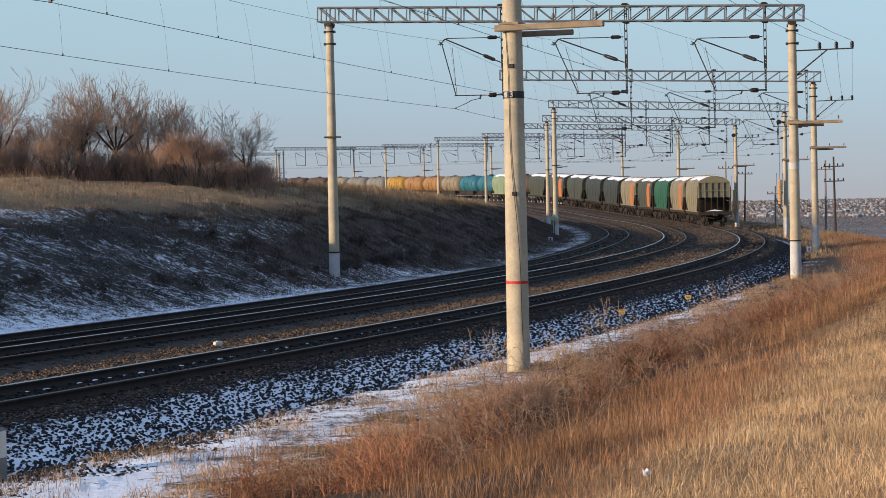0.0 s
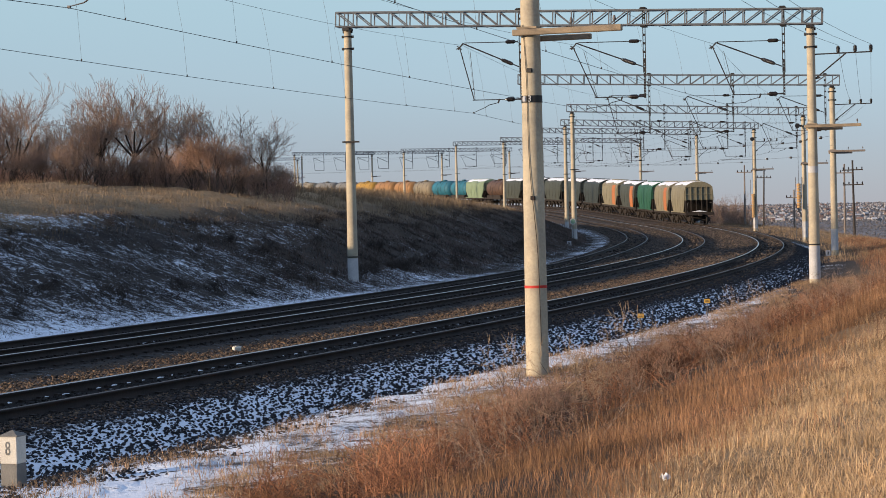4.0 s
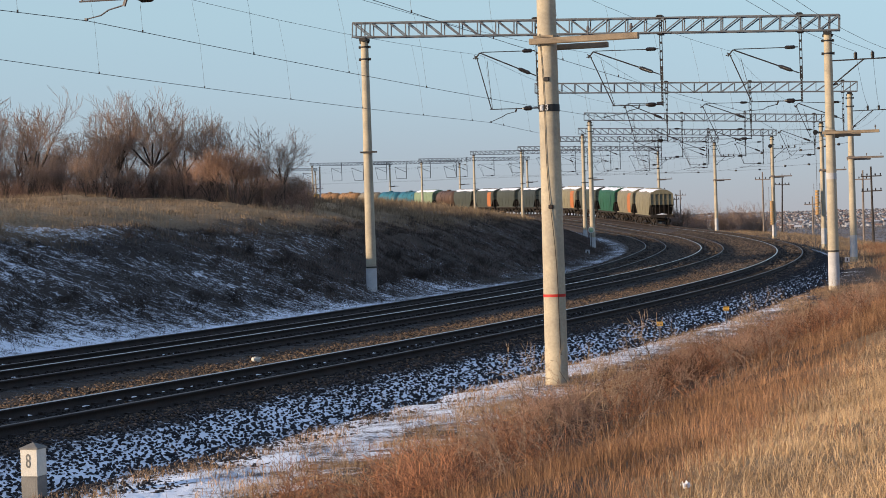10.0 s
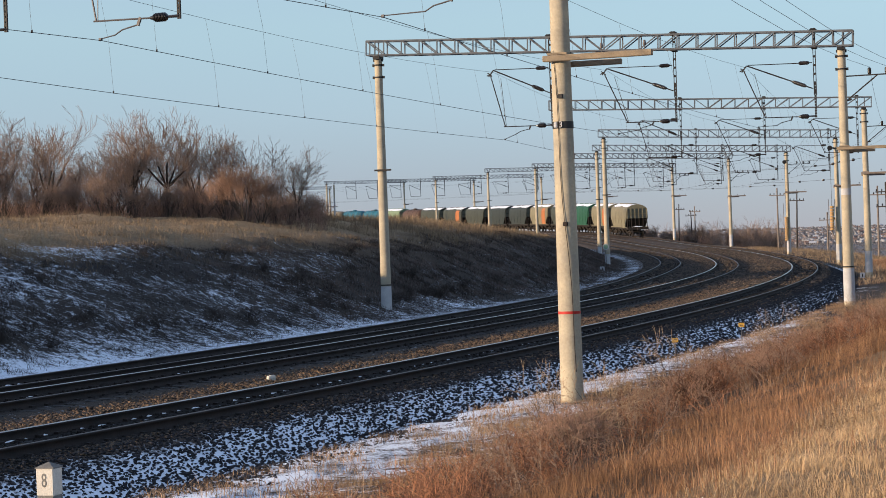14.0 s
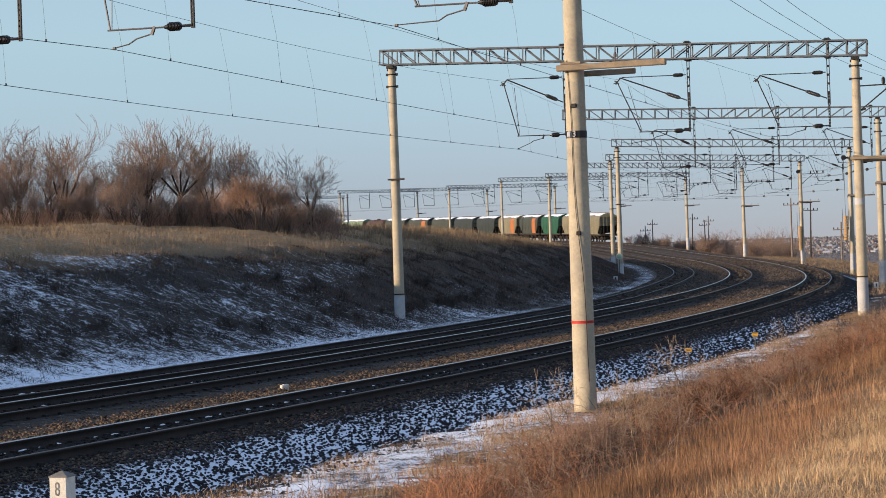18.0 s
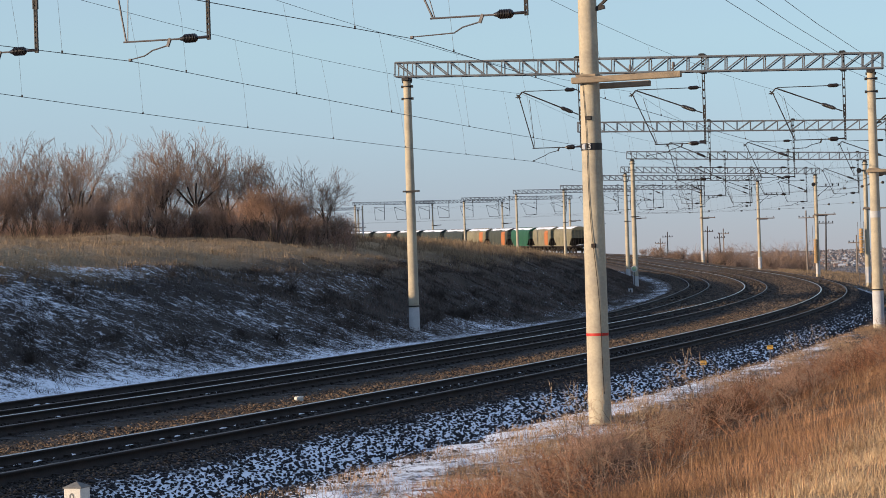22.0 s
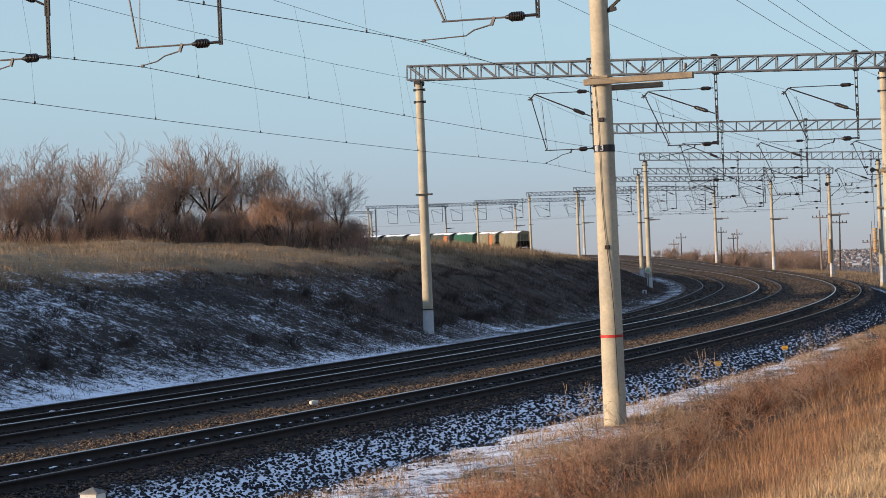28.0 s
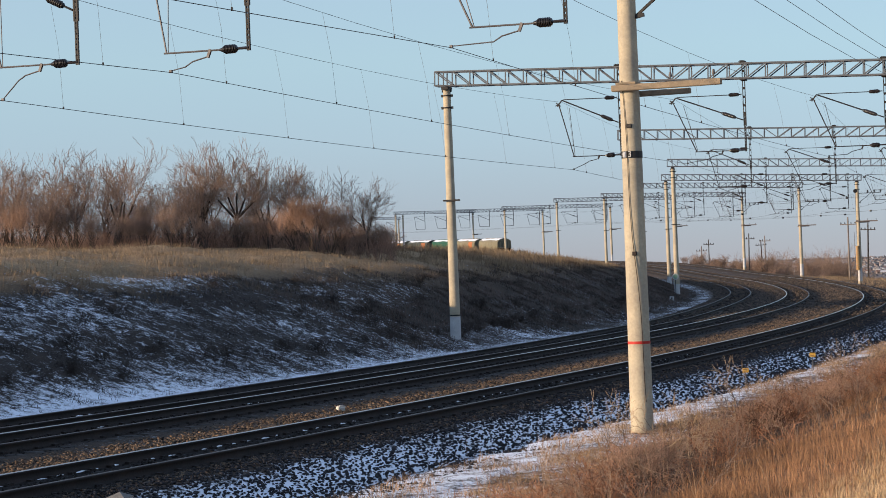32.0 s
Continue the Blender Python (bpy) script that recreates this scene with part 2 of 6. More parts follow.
# ---- materials ----
def surface(name, a, b, size, rough=0.8, bump=0.3, metal=0.0, fine=None, stain=None, stain_amount=0.5, island=0.0, obj=0.0, coords="Object", spec=0.3, bump_dist=0.02):
    """Two colours mixed by coarse and fine grain, with stains, relief and piece-to-piece variation. size: coarse grain in metres."""
    m = bpy.data.materials.new(name)
    m.use_nodes = True
    nt = m.node_tree
    n, l = nt.nodes, nt.links
    bsdf = n["Principled BSDF"]
    tc = n.new("ShaderNodeTexCoord").outputs[coords] if coords != "World" else n.new("ShaderNodeNewGeometry").outputs["Position"]

    def noise_at(scale, detail=4, rgh=0.6):
        t = n.new("ShaderNodeTexNoise")
        t.inputs["Scale"].default_value, t.inputs["Detail"].default_value, t.inputs["Roughness"].default_value = scale, detail, rgh
        l.new(tc, t.inputs["Vector"])
        return t.outputs["Fac"]

    def ramp(x, lo, hi):
        r = n.new("ShaderNodeMapRange")
        r.inputs["From Min"].default_value, r.inputs["From Max"].default_value = lo, hi
        l.new(x, r.inputs["Value"])
        return r.outputs["Result"]

    def mix(fac, c1, c2, kind="MIX"):
        x = n.new("ShaderNodeMix")
        x.data_type, x.blend_type = "RGBA", kind
        for slot, val in ((x.inputs["Factor"], fac), (x.inputs["A"], c1), (x.inputs["B"], c2)):
            if isinstance(val, bpy.types.NodeSocket):
                l.new(val, slot)
            elif isinstance(val, (int, float)):
                slot.default_value = val
            else:
                slot.default_value = (*val, 1)
        return x.outputs["Result"]

    coarse = noise_at(1 / size)
    fine_n = noise_at((fine or 12) / size, 3)
    col = mix(ramp(coarse, 0.35, 0.65), a, b)
    g = n.new("ShaderNodeMapRange")
    g.inputs["To Min"].default_value, g.inputs["To Max"].default_value = 0.72, 1.28
    l.new(fine_n, g.inputs["Value"])
    col = mix(1.0, col, g.outputs["Result"], "MULTIPLY")
    if stain:
        col = mix(ramp(noise_at(0.45 / size, 5, 0.7), 0.5, 0.5 + 0.25 / max(stain_amount, 0.05) * 0.5), col, stain)
    if island or obj:
        src = n.new("ShaderNodeNewGeometry").outputs["Random Per Island"] if island else n.new("ShaderNodeObjectInfo").outputs["Random"]
        k = island or obj
        r = n.new("ShaderNodeMapRange")
        r.inputs["To Min"].default_value, r.inputs["To Max"].default_value = 1 - k, 1 + k
        l.new(src, r.inputs["Value"])
        col = mix(1.0, col, r.outputs["Result"], "MULTIPLY")
    l.new(col, bsdf.inputs["Base Color"])
    bsdf.inputs["Roughness"].default_value, bsdf.inputs["Metallic"].default_value = rough, metal
    bsdf.inputs["Specular IOR Level"].default_value = spec
    if bump:
        bp = n.new("ShaderNodeBump")
        bp.inputs["Strength"].default_value, bp.inputs["Distance"].default_value = bump, bump_dist
        l.new(fine_n, bp.inputs["Height"])
        l.new(bp.outputs["Normal"], bsdf.inputs["Normal"])
    return m


CONCRETE = surface("pole_concrete", (0.47, 0.405, 0.29), (0.35, 0.305, 0.23), 0.6, 0.85, 0.3, stain=(0.27, 0.25, 0.215), stain_amount=0.45, bump_dist=0.006)
WHITE = surface("lime_white", (0.50, 0.50, 0.50), (0.40, 0.40, 0.41), 0.4, 0.9, 0.3, stain=(0.35, 0.34, 0.32), stain_amount=0.3)
DARK_STEEL = surface("dark_steel", (0.014, 0.014, 0.015), (0.026, 0.023, 0.022), 0.5, 0.6, 0.2)
GREY_STEEL = surface("galvanised_steel", (0.15, 0.14, 0.14), (0.09, 0.085, 0.085), 0.5, 0.55, 0.2, metal=0.3)
TRUSS_STEEL = surface("painted_truss_steel", (0.13, 0.145, 0.165), (0.075, 0.083, 0.095), 0.7, 0.6, 0.2)
PORCELAIN = surface("brown_porcelain", (0.02, 0.0175, 0.017), (0.03, 0.025, 0.023), 0.2, 0.25, 0.0, spec=0.5)
WOOD = surface("weathered_wood", (0.31, 0.24, 0.16), (0.20, 0.16, 0.115), 0.3, 0.85, 0.4)
GREY_WOOD = surface("grey_wood", (0.24, 0.20, 0.17), (0.15, 0.125, 0.11), 0.5, 0.9, 0.4)
DARK_WOOD = surface("tarred_wood", (0.06, 0.05, 0.045), (0.035, 0.03, 0.028), 0.5, 0.9, 0.4)
COPPER = surface("wire_metal", (0.07, 0.06, 0.055), (0.05, 0.045, 0.04), 0.5, 0.5, 0.0, metal=0.5)
RUST = surface("rusty_rail_side", (0.035, 0.025, 0.021), (0.02, 0.016, 0.014), 0.5, 0.85, 0.3)
RAILTOP = surface("polished_rail_top", (0.50, 0.48, 0.46), (0.38, 0.36, 0.34), 0.8, 0.32, 0.0, metal=1.0)
RAILTOP_DULL = surface("dull_rail_top", (0.075, 0.06, 0.052), (0.035, 0.03, 0.027), 0.8, 0.5, 0.0, spec=0.45)
RED = surface("red_paint", (0.5, 0.03, 0.02), (0.4, 0.03, 0.02), 0.2, 0.6, 0.1)
BLACK = surface("black_paint", (0.02, 0.02, 0.022), (0.03, 0.03, 0.03), 0.2, 0.6, 0.1)


def blend_ground():
    """Earth, snow, ballast dust and dry grass, set by where the snow lies and what grows."""
    m = bpy.data.materials.new("ground_earth_and_snow")
    m.use_nodes = True
    nt = m.node_tree
    n, l = nt.nodes, nt.links
    bsdf = n["Principled BSDF"]
    pos = n.new("ShaderNodeNewGeometry").outputs["Position"]

    def tex(scale, detail=5, rgh=0.65):
        t = n.new("ShaderNodeTexNoise")
        t.inputs["Scale"].default_value, t.inputs["Detail"].default_value, t.inputs["Roughness"].default_value = scale, detail, rgh
        l.new(pos, t.inputs["Vector"])
        return t.outputs["Fac"]

    def mixc(fac, c1, c2):
        x = n.new("ShaderNodeMix")
        x.data_type = "RGBA"
        for slot, val in ((x.inputs["Factor"], fac), (x.inputs["A"], c1), (x.inputs["B"], c2)):
            if isinstance(val, bpy.types.NodeSocket):
                l.new(val, slot)
            else:
                slot.default_value = (*val, 1)
        return x.outputs["Result"]

    def math_(op, a, b=0.0, c=0.0):
        x = n.new("ShaderNodeMath")
        x.operation = op
        for slot, val in zip(x.inputs, (a, b, c)):
            if isinstance(val, bpy.types.NodeSocket):
                l.new(val, slot)
            else:
                slot.default_value = val
        return x.outputs[0]

    def attr(name):
        a = n.new("ShaderNodeAttribute")
        a.attribute_name = name
        return a.outputs["Fac"]

    def soft(x, lo, hi):
        r = n.new("ShaderNodeMapRange")
        r.inputs["From Min"].default_value, r.inputs["From Max"].default_value = lo, hi
        l.new(x, r.inputs["Value"])
        return r.outputs["Result"]

    earth = mixc(soft(tex(1.6), 0.35, 0.65), (0.05, 0.039, 0.032), (0.024, 0.02, 0.018))
    straw = mixc(soft(tex(0.35), 0.35, 0.65), (0.42, 0.295, 0.165), (0.29, 0.19, 0.10))
    straw = mixc(soft(tex(9.0, 3), 0.4, 0.75), straw, (0.17, 0.105, 0.055))
    gravel = mixc(soft(tex(14.0, 3), 0.35, 0.7), (0.085, 0.062, 0.046), (0.04, 0.031, 0.025))
    earth = mixc(attr("bed"), earth, gravel)
    # black between the rails: oil, plus the rails' shade painted in
    earth = mixc(attr("oil_shade"), earth, (0.008, 0.0075, 0.0075))
    base = mixc(attr("grass"), earth, straw)
    # pale bluish far ground: distant haze is put into its colour
    far_haze_tone = mixc(soft(tex(0.035, 8, 0.75), 0.38, 0.62), (0.22, 0.22, 0.235), (0.12, 0.115, 0.12))
    base = mixc(attr("country"), base, far_haze_tone)
    grain = math_("ADD", math_("MULTIPLY", tex(0.5, 4), 0.2), math_("ADD", math_("MULTIPLY", tex(3.2, 4, 0.7), 0.44), math_("MULTIPLY", tex(13.0, 4, 0.75), 0.46)))
    cover = soft(math_("ADD", math_("SUBTRACT", grain, 1.05), attr("snow")), 0.0, 0.09)
    # white snow tinted blue: skylight in the shade is put into its colour
    snow = mixc(soft(tex(3.0), 0.3, 0.7), (0.84, 0.88, 0.94), (0.75, 0.80, 0.87))
    l.new(mixc(cover, base, snow), bsdf.inputs["Base Color"])
    bsdf.inputs["Roughness"].default_value = 0.9
    bsdf.inputs["Specular IOR Level"].default_value = 0.15
    bp = n.new("ShaderNodeBump")
    bp.inputs["Strength"].default_value, bp.inputs["Distance"].default_value = 0.6, 0.06
    l.new(math_("ADD", tex(7.0, 5), math_("MULTIPLY", cover, 0.5)), bp.inputs["Height"])
    l.new(bp.outputs["Normal"], bsdf.inputs["Normal"])
    return m


GROUND = blend_ground()


# ---- ground: one sheet to the horizon ----
def build_ground():
    ang = np.unique(np.round(np.concatenate([np.arange(-180, -24, 6.0), np.arange(-24, -15, 0.8), np.arange(-15, 15, 0.085), np.arange(15, 24, 0.8), np.arange(24, 181, 6.0)]), 4))
    rad = np.concatenate([[0.0, 1, 2, 4, 6, 8], np.geomspace(10, 140, 210), np.geomspace(143, 480, 110), np.geomspace(495, 4800, 50)])
    A, R = np.meshgrid(np.radians(ang), rad, indexing="ij")
    x, y = (R * np.sin(A)).ravel() + 0.31, (R * np.cos(A)).ravel() + 0.17
    z, s, o = ground_z(x, y)
    v = np.stack([x, y, z], 1)
    na, nr = len(ang), len(rad)
    i, j = np.meshgrid(np.arange(na - 1), np.arange(nr - 1), indexing="ij")
    f = np.stack([i * nr + j, (i + 1) * nr + j, (i + 1) * nr + j + 1, i * nr + j + 1], -1).reshape(-1, 4)
    me = tri_mesh("ground", v, f, GROUND, smooth=True)
    me.flip_normals()
    d = np.hypot(x, y)
    # where snow has stayed: the ditch and the foot of the bank, the strip below the ballast, patches on the bank
    snow = np.interp(o, [-40, -30, -24, -21, -19, -16, -14.5, -12.5, -11, 1.4, 2.2, 3.0, 4.2, 5.4, 6.5, 9], [0.34, 0.36, 0.40, 0.465, 0.475, 0.46, 0.50, 0.58, 0.54, 0.45, 0.66, 0.78, 0.74, 0.62, 0.50, 0.2])
    edge = np.interp(s, *EDGE)
    snow = np.where(o > 2.2, np.interp(o - edge, [-3, -1.6, -0.8, 0, 1.2, 4], [0.62, 0.555, 0.495, 0.47, 0.36, 0.2]) - 0.05 * np.clip((s - 40) / 20, 0, 1) - 0.05 * np.clip((s - 80) / 30, 0, 1), snow)
    snow = snow + 0.04 * wave(x, y, 6, 8) + np.where(o > 2.2, 0.035 * wave(x, y, 1.7, 9), 0) + np.where(o < -10.8, 0.02 * np.clip((60 - s) / 30, 0, 1) - np.where(o < -13.6, 0.045, 0.075) * np.clip((s - 55) / 30, 0, 1), 0)
    straw_edge = np.interp(s, *STRAW_EDGE)
    # straw tint held back under brush and on the bank, painting shade there
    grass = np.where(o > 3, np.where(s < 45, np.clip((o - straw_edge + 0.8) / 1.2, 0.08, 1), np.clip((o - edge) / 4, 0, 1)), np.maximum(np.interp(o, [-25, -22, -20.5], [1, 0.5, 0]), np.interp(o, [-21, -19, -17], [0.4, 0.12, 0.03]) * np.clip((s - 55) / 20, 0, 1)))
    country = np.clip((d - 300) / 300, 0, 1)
    for name, val in (("snow", np.where(d > 350, 0.25, snow)), ("grass", grass), ("country", country), ("bed", 0 * o), ("oil_shade", 0 * o)):
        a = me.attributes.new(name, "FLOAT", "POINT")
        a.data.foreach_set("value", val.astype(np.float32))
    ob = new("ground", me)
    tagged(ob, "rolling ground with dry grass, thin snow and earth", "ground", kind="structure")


build_ground()

# ---- ballast, rails ----
STONE_BROWN = surface("brown_ballast_stone", (0.165, 0.11, 0.066), (0.09, 0.06, 0.04), 0.15, 0.9, 0.3, island=0.45, coords="World")
# oily stones, darkened further to hold the shade between the rails
STONE_BED = surface("oily_shaded_stone", (0.032, 0.026, 0.022), (0.014, 0.012, 0.011), 0.15, 0.9, 0.3, island=0.6, coords="World")
STONE_GREY = surface("grey_ballast_stone", (0.095, 0.07, 0.05), (0.035, 0.029, 0.025), 0.2, 0.9, 0.3, island=0.7, coords="World")
STONE_DARK = surface("dark_ballast_stone", (0.036, 0.035, 0.039), (0.018, 0.0175, 0.02), 0.2, 0.9, 0.3, island=0.4, coords="World")
# concrete toned far down: shade among the rails is in this colour
SLEEPER = surface("concrete_sleeper", (0.045, 0.041, 0.038), (0.026, 0.024, 0.023), 0.4, 0.9, 0.3, stain=(0.05, 0.043, 0.038), stain_amount=0.6, obj=0.2)
SNOW = surface("settled_snow", (0.82, 0.84, 0.88), (0.72, 0.75, 0.80), 0.5, 0.8, 0.3, coords="World")


def build_ballast():
    s = np.concatenate([np.arange(-60, 120, 0.6), np.arange(120, 700, 2.0)])
    o = np.array([-12.4, -12.0, -11.2, -10.6, -9.5, -8.4, -7.6, -7.2, -6.6, -6.0, -5.23, -4.4, -3.8, -3.3, -2.6, -2.0, -1.5, -0.9, -0.4, 0, 0.4, 0.9, 1.35, 1.6, 1.95, 2.3, 2.7, 3.1])
    h = np.array([-0.62, -0.45, -0.2, -0.17, -0.19, -0.17, -0.24, -0.27, -0.22, -0.17, -0.19, -0.17, -0.2, -0.26, -0.28, -0.24, -0.18, -0.165, -0.18, -0.185, -0.18, -0.165, -0.17, -0.21, -0.32, -0.44, -0.57, -0.68])
    A, B = np.meshgrid(s, np.arange(len(o)), indexing="ij")
    p = line(A.ravel(), o[B.ravel()], h[B.ravel()])
    r = np.random.RandomState(3)
    p[:, 2] += sink(A.ravel(), o[B.ravel()]) + 0.01 * wave(p[:, 0], p[:, 1], 1.6, 11) + np.where(o[B.ravel()] > 1.4, 0, r.uniform(-0.012, 0.012, len(p)))
    n = len(o)
    i, j = np.meshgrid(np.arange(len(s) - 1), np.arange(n - 1), indexing="ij")
    f = np.stack([i * n + j, i * n + j + 1, (i + 1) * n + j + 1, (i + 1) * n + j], -1).reshape(-1, 4)
    me = tri_mesh("ballast_bed", p, f, GROUND, smooth=True)
    off = o[B.ravel()]
    fade = np.interp(A.ravel(), [35, 75, 115], [1.0, 0.9, 0.8])
    snow = np.interp(off, [-12.4, -11.6, -10.9, -8, -7.3, -6.8, -6.2, -3.6, -1.4, 1.45, 1.8, 2.3, 3.1], [0.62, 0.56, 0.38, 0.38, 0.44, 0.42, 0.36, 0.42, 0.42, 0.38, 0.56, 0.64, 0.68])
    snow = np.where(off > 1.5, snow * fade, np.where(off < -10.5, snow - 0.1 * np.clip((A.ravel() - 60) / 50, 0, 1), snow))
    for name, val in (("snow", snow), ("grass", 0 * off), ("country", 0 * off), ("bed", 0 * off + 1), ("oil_shade", np.clip(1.6 - np.min(np.abs(off[:, None] - np.array(TRACKS)), axis=1), 0, 1) * np.interp(A.ravel(), [50, 110], [0.95, 0.75]))):
        me.attributes.new(name, "FLOAT", "POINT").data.foreach_set("value", val.astype(np.float32))
    tagged(new("ballast_bed", me), "broad brown crushed-stone ballast bed under three tracks", "ballast", kind="structure")


def stones(name, label, material, count, s0, s1, o0, o1, size, profile, seed, near=1.0):
    """Loose stones strewn on the bed, thinning with distance; with no count, evenly spread so that each one shows."""
    r = np.random.RandomState(seed)
    if count:
        s = s0 + (s1 - s0) * r.uniform(0, 1, count) ** near
        o = o0 + (o1 - o0) * r.uniform(0, 1, count) ** (1.15 if o0 > 2.5 else 1.0)
    else:
        rows, at_s = [], s0
        while at_s < s1:
            step = 0.074 + 0.0010 * max(at_s, 0)
            q = np.arange(o0, o1, step)
            rows.append(np.stack([at_s + step * r.uniform(-0.45, 0.45, len(q)), q + step * r.uniform(-0.45, 0.45, len(q))]))
            at_s += step
        s, o = np.concatenate(rows, 1)
        thin = r.uniform(0, 1, len(s)) < np.interp(o, [o0, o0 + 0.4, o1 - 0.9, o1], [1.0, 0.97, 0.9, 0.35])
        s, o = s[thin], o[thin]
        count = len(s)
    if s0 > 80:  # the oily, shade-darkened beds stay bare between the rails
        k = (np.min(np.abs(o[:, None] - np.array(TRACKS)), axis=1) > 1.05) | (r.uniform(0, 1, count) < 0.25)
        s, o = s[k], o[k]
        count = len(s)
    c = line(s, o, np.interp(o, profile[0], profile[1]) + sink(s, o))
    c[:, 2] += 0.01 * wave(c[:, 0], c[:, 1], 1.6, 11) + 0.25 * size
    base = np.array([(1, 0, -0.2), (-0.2, 1, -0.1), (-1, 0.1, 0.1), (0.1, -1, 0), (0.15, 0.1, 0.9), (-0.1, 0.1, -0.9)])
    faces = np.array([(0, 1, 4), (1, 2, 4), (2, 3, 4), (3, 0, 4), (1, 0, 5), (2, 1, 5), (3, 2, 5), (0, 3, 5)])
    v = (base[None] + r.uniform(-0.35, 0.35, (count, 6, 3))) * r.uniform([0.8, 0.6, 0.6], [1.45, 1.0, 1.0], (count, 3))[:, None]
    a = r.normal(0, 0.6, count)
    ca, sa = np.cos(a)[:, None], np.sin(a)[:, None]
    v = np.stack([v[..., 0] * ca - v[..., 2] * sa, v[..., 1], v[..., 0] * sa + v[..., 2] * ca], -1)
    a = r.uniform(0, 6.28, count)
    ca, sa = np.cos(a)[:, None], np.sin(a)[:, None]
    v = np.stack([v[..., 0] * ca - v[..., 1] * sa, v[..., 0] * sa + v[..., 1] * ca, v[..., 2] * 0.75], -1)
    v = v * (size * r.uniform(0.6, 1.5, count) * np.interp(s, [0, 100], [1, 1.7]))[:, None, None] + c[:, None]
    f = faces[None] + 6 * np.arange(count)[:, None, None]
    me = tri_mesh(name, v.reshape(-1, 3), f.reshape(-1, 3), material)
    tagged(new(name, me), label, "ballast stones", kind="stuff")


build_ballast()
PROF = ([-12.4, -11.2, -10.6, -8.4, -7.2, -6.0, -4.4, -3.3, -2.6, -2.0, -1.5, 1.35, 1.6, 1.95, 2.3, 2.7, 3.1, 3.5], [-0.6, -0.2, -0.17, -0.17, -0.27, -0.17, -0.17, -0.26, -0.28, -0.24, -0.18, -0.17, -0.21, -0.32, -0.44, -0.57, -0.63, -0.6])
stones("ballast_stones", "dark crushed stones with snow between them on the ballast shoulder", STONE_DARK, 0, -5, 125, 1.4, 3.5, 0.034, PROF, 4)
stones("ballast_stones", "scattered dark stones in the snow strip", STONE_DARK, 2600, -4, 100, 3.2, 4.6, 0.032, ([2.9, 3.4, 4.9], [-0.64, -0.6, -0.55]), 7, 1.3)
stones("ballast_stones", "dark stones spilled at the foot of the ballast", STONE_DARK, 1900, -6, 12, 3.2, 4.9, 0.034, ([2.9, 3.4, 4.9], [-0.64, -0.6, -0.55]), 8, 1.0)
stones("ballast_stones", "oily crushed stones between rails and sleepers, darkened as in shade", STONE_BED, 40000, -2, 100, -11.3, 1.0, 0.03, PROF, 9, 1.3)
stones("ballast_stones", "brown crushed stones between the tracks", STONE_BROWN, 42000, -2, 170, -3.75, -1.0, 0.029, PROF, 5, 1.6)
stones("ballast_stones", "brown crushed stones at the sleeper ends", STONE_BED, 12000, -2, 130, 0.9, 1.6, 0.027, PROF, 6, 1.6)
stones("ballast_stones", "grey-brown crushed stones round the far curve", STONE_GREY, 42000, 85, 230, -11.6, 1.5, 0.055, PROF, 12, 1.2)
stones("ballast_stones", "dark stones lying in the snowy ditch", STONE_DARK, 4500, 12, 95, -13.4, -11.7, 0.034, ([-13.4, -12.2, -11.7], [-0.45, -0.5, -0.42]), 13, 1.2)
stones("ballast_stones", "a few brown stones at the sleeper ends", STONE_BROWN, 3500, -2, 130, 1.0, 1.6, 0.028, PROF, 10, 1.6)

RAIL_PROFILE = [(-0.075, -0.18), (0.075, -0.18), (0.075, -0.168), (0.012, -0.145), (0.010, -0.05), (0.036, -0.038), (0.037, -0.008), (0.026, 0.0), (-0.026, 0.0), (-0.037, -0.008), (-0.036, -0.038), (-0.010, -0.05), (-0.012, -0.145), (-0.075, -0.168)]


def build_rail(o, parent, top):
    s = np.concatenate([np.arange(-60, 300, 1.5), np.arange(300, 700, 4.0)])
    n = len(RAIL_PROFILE)
    p = np.stack([line(s, o + a, b + sink(s, o)) for a, b in RAIL_PROFILE], 1).reshape(-1, 3)
    i, j = np.meshgrid(np.arange(len(s) - 1), np.arange(n), indexing="ij")
    f = np.stack([i * n + j, i * n + (j + 1) % n, (i + 1) * n + (j + 1) % n, (i + 1) * n + j], -1).reshape(-1, 4)
    me = tri_mesh("rail", p, f, [RUST, top])
    me.flip_normals()
    me.polygons.foreach_set("material_index", np.where(np.isin(j.ravel(), (6, 7, 8)), 1, 0).astype(np.int32))
    part("rail", me, None, parent)


def sleeper_mesh():
    b = Solid()
    sec = lambda w, h: [(-w, -0.2), (w, -0.2), (w * 0.85, h), (-w * 0.85, h)]
    rings = []
    for x, h in ((-1.35, -0.02), (-1.3, 0.0), (-0.5, 0.0), (-0.3, -0.05), (0.3, -0.05), (0.5, 0.0), (1.3, 0.0), (1.35, -0.02)):
        rings.append([(x, y, z) for y, z in sec(0.15, h)])
    b.loft(rings)
    for sx in (-1, 1):
        for e in (-0.11, 0.11):
            b.box(sx * 0.795 + e - 0.04, sx * 0.795 + e + 0.04, -0.06, 0.06, 0.0, 0.045, 1)
    return b.mesh("sleeper", [SLEEPER, RUST])


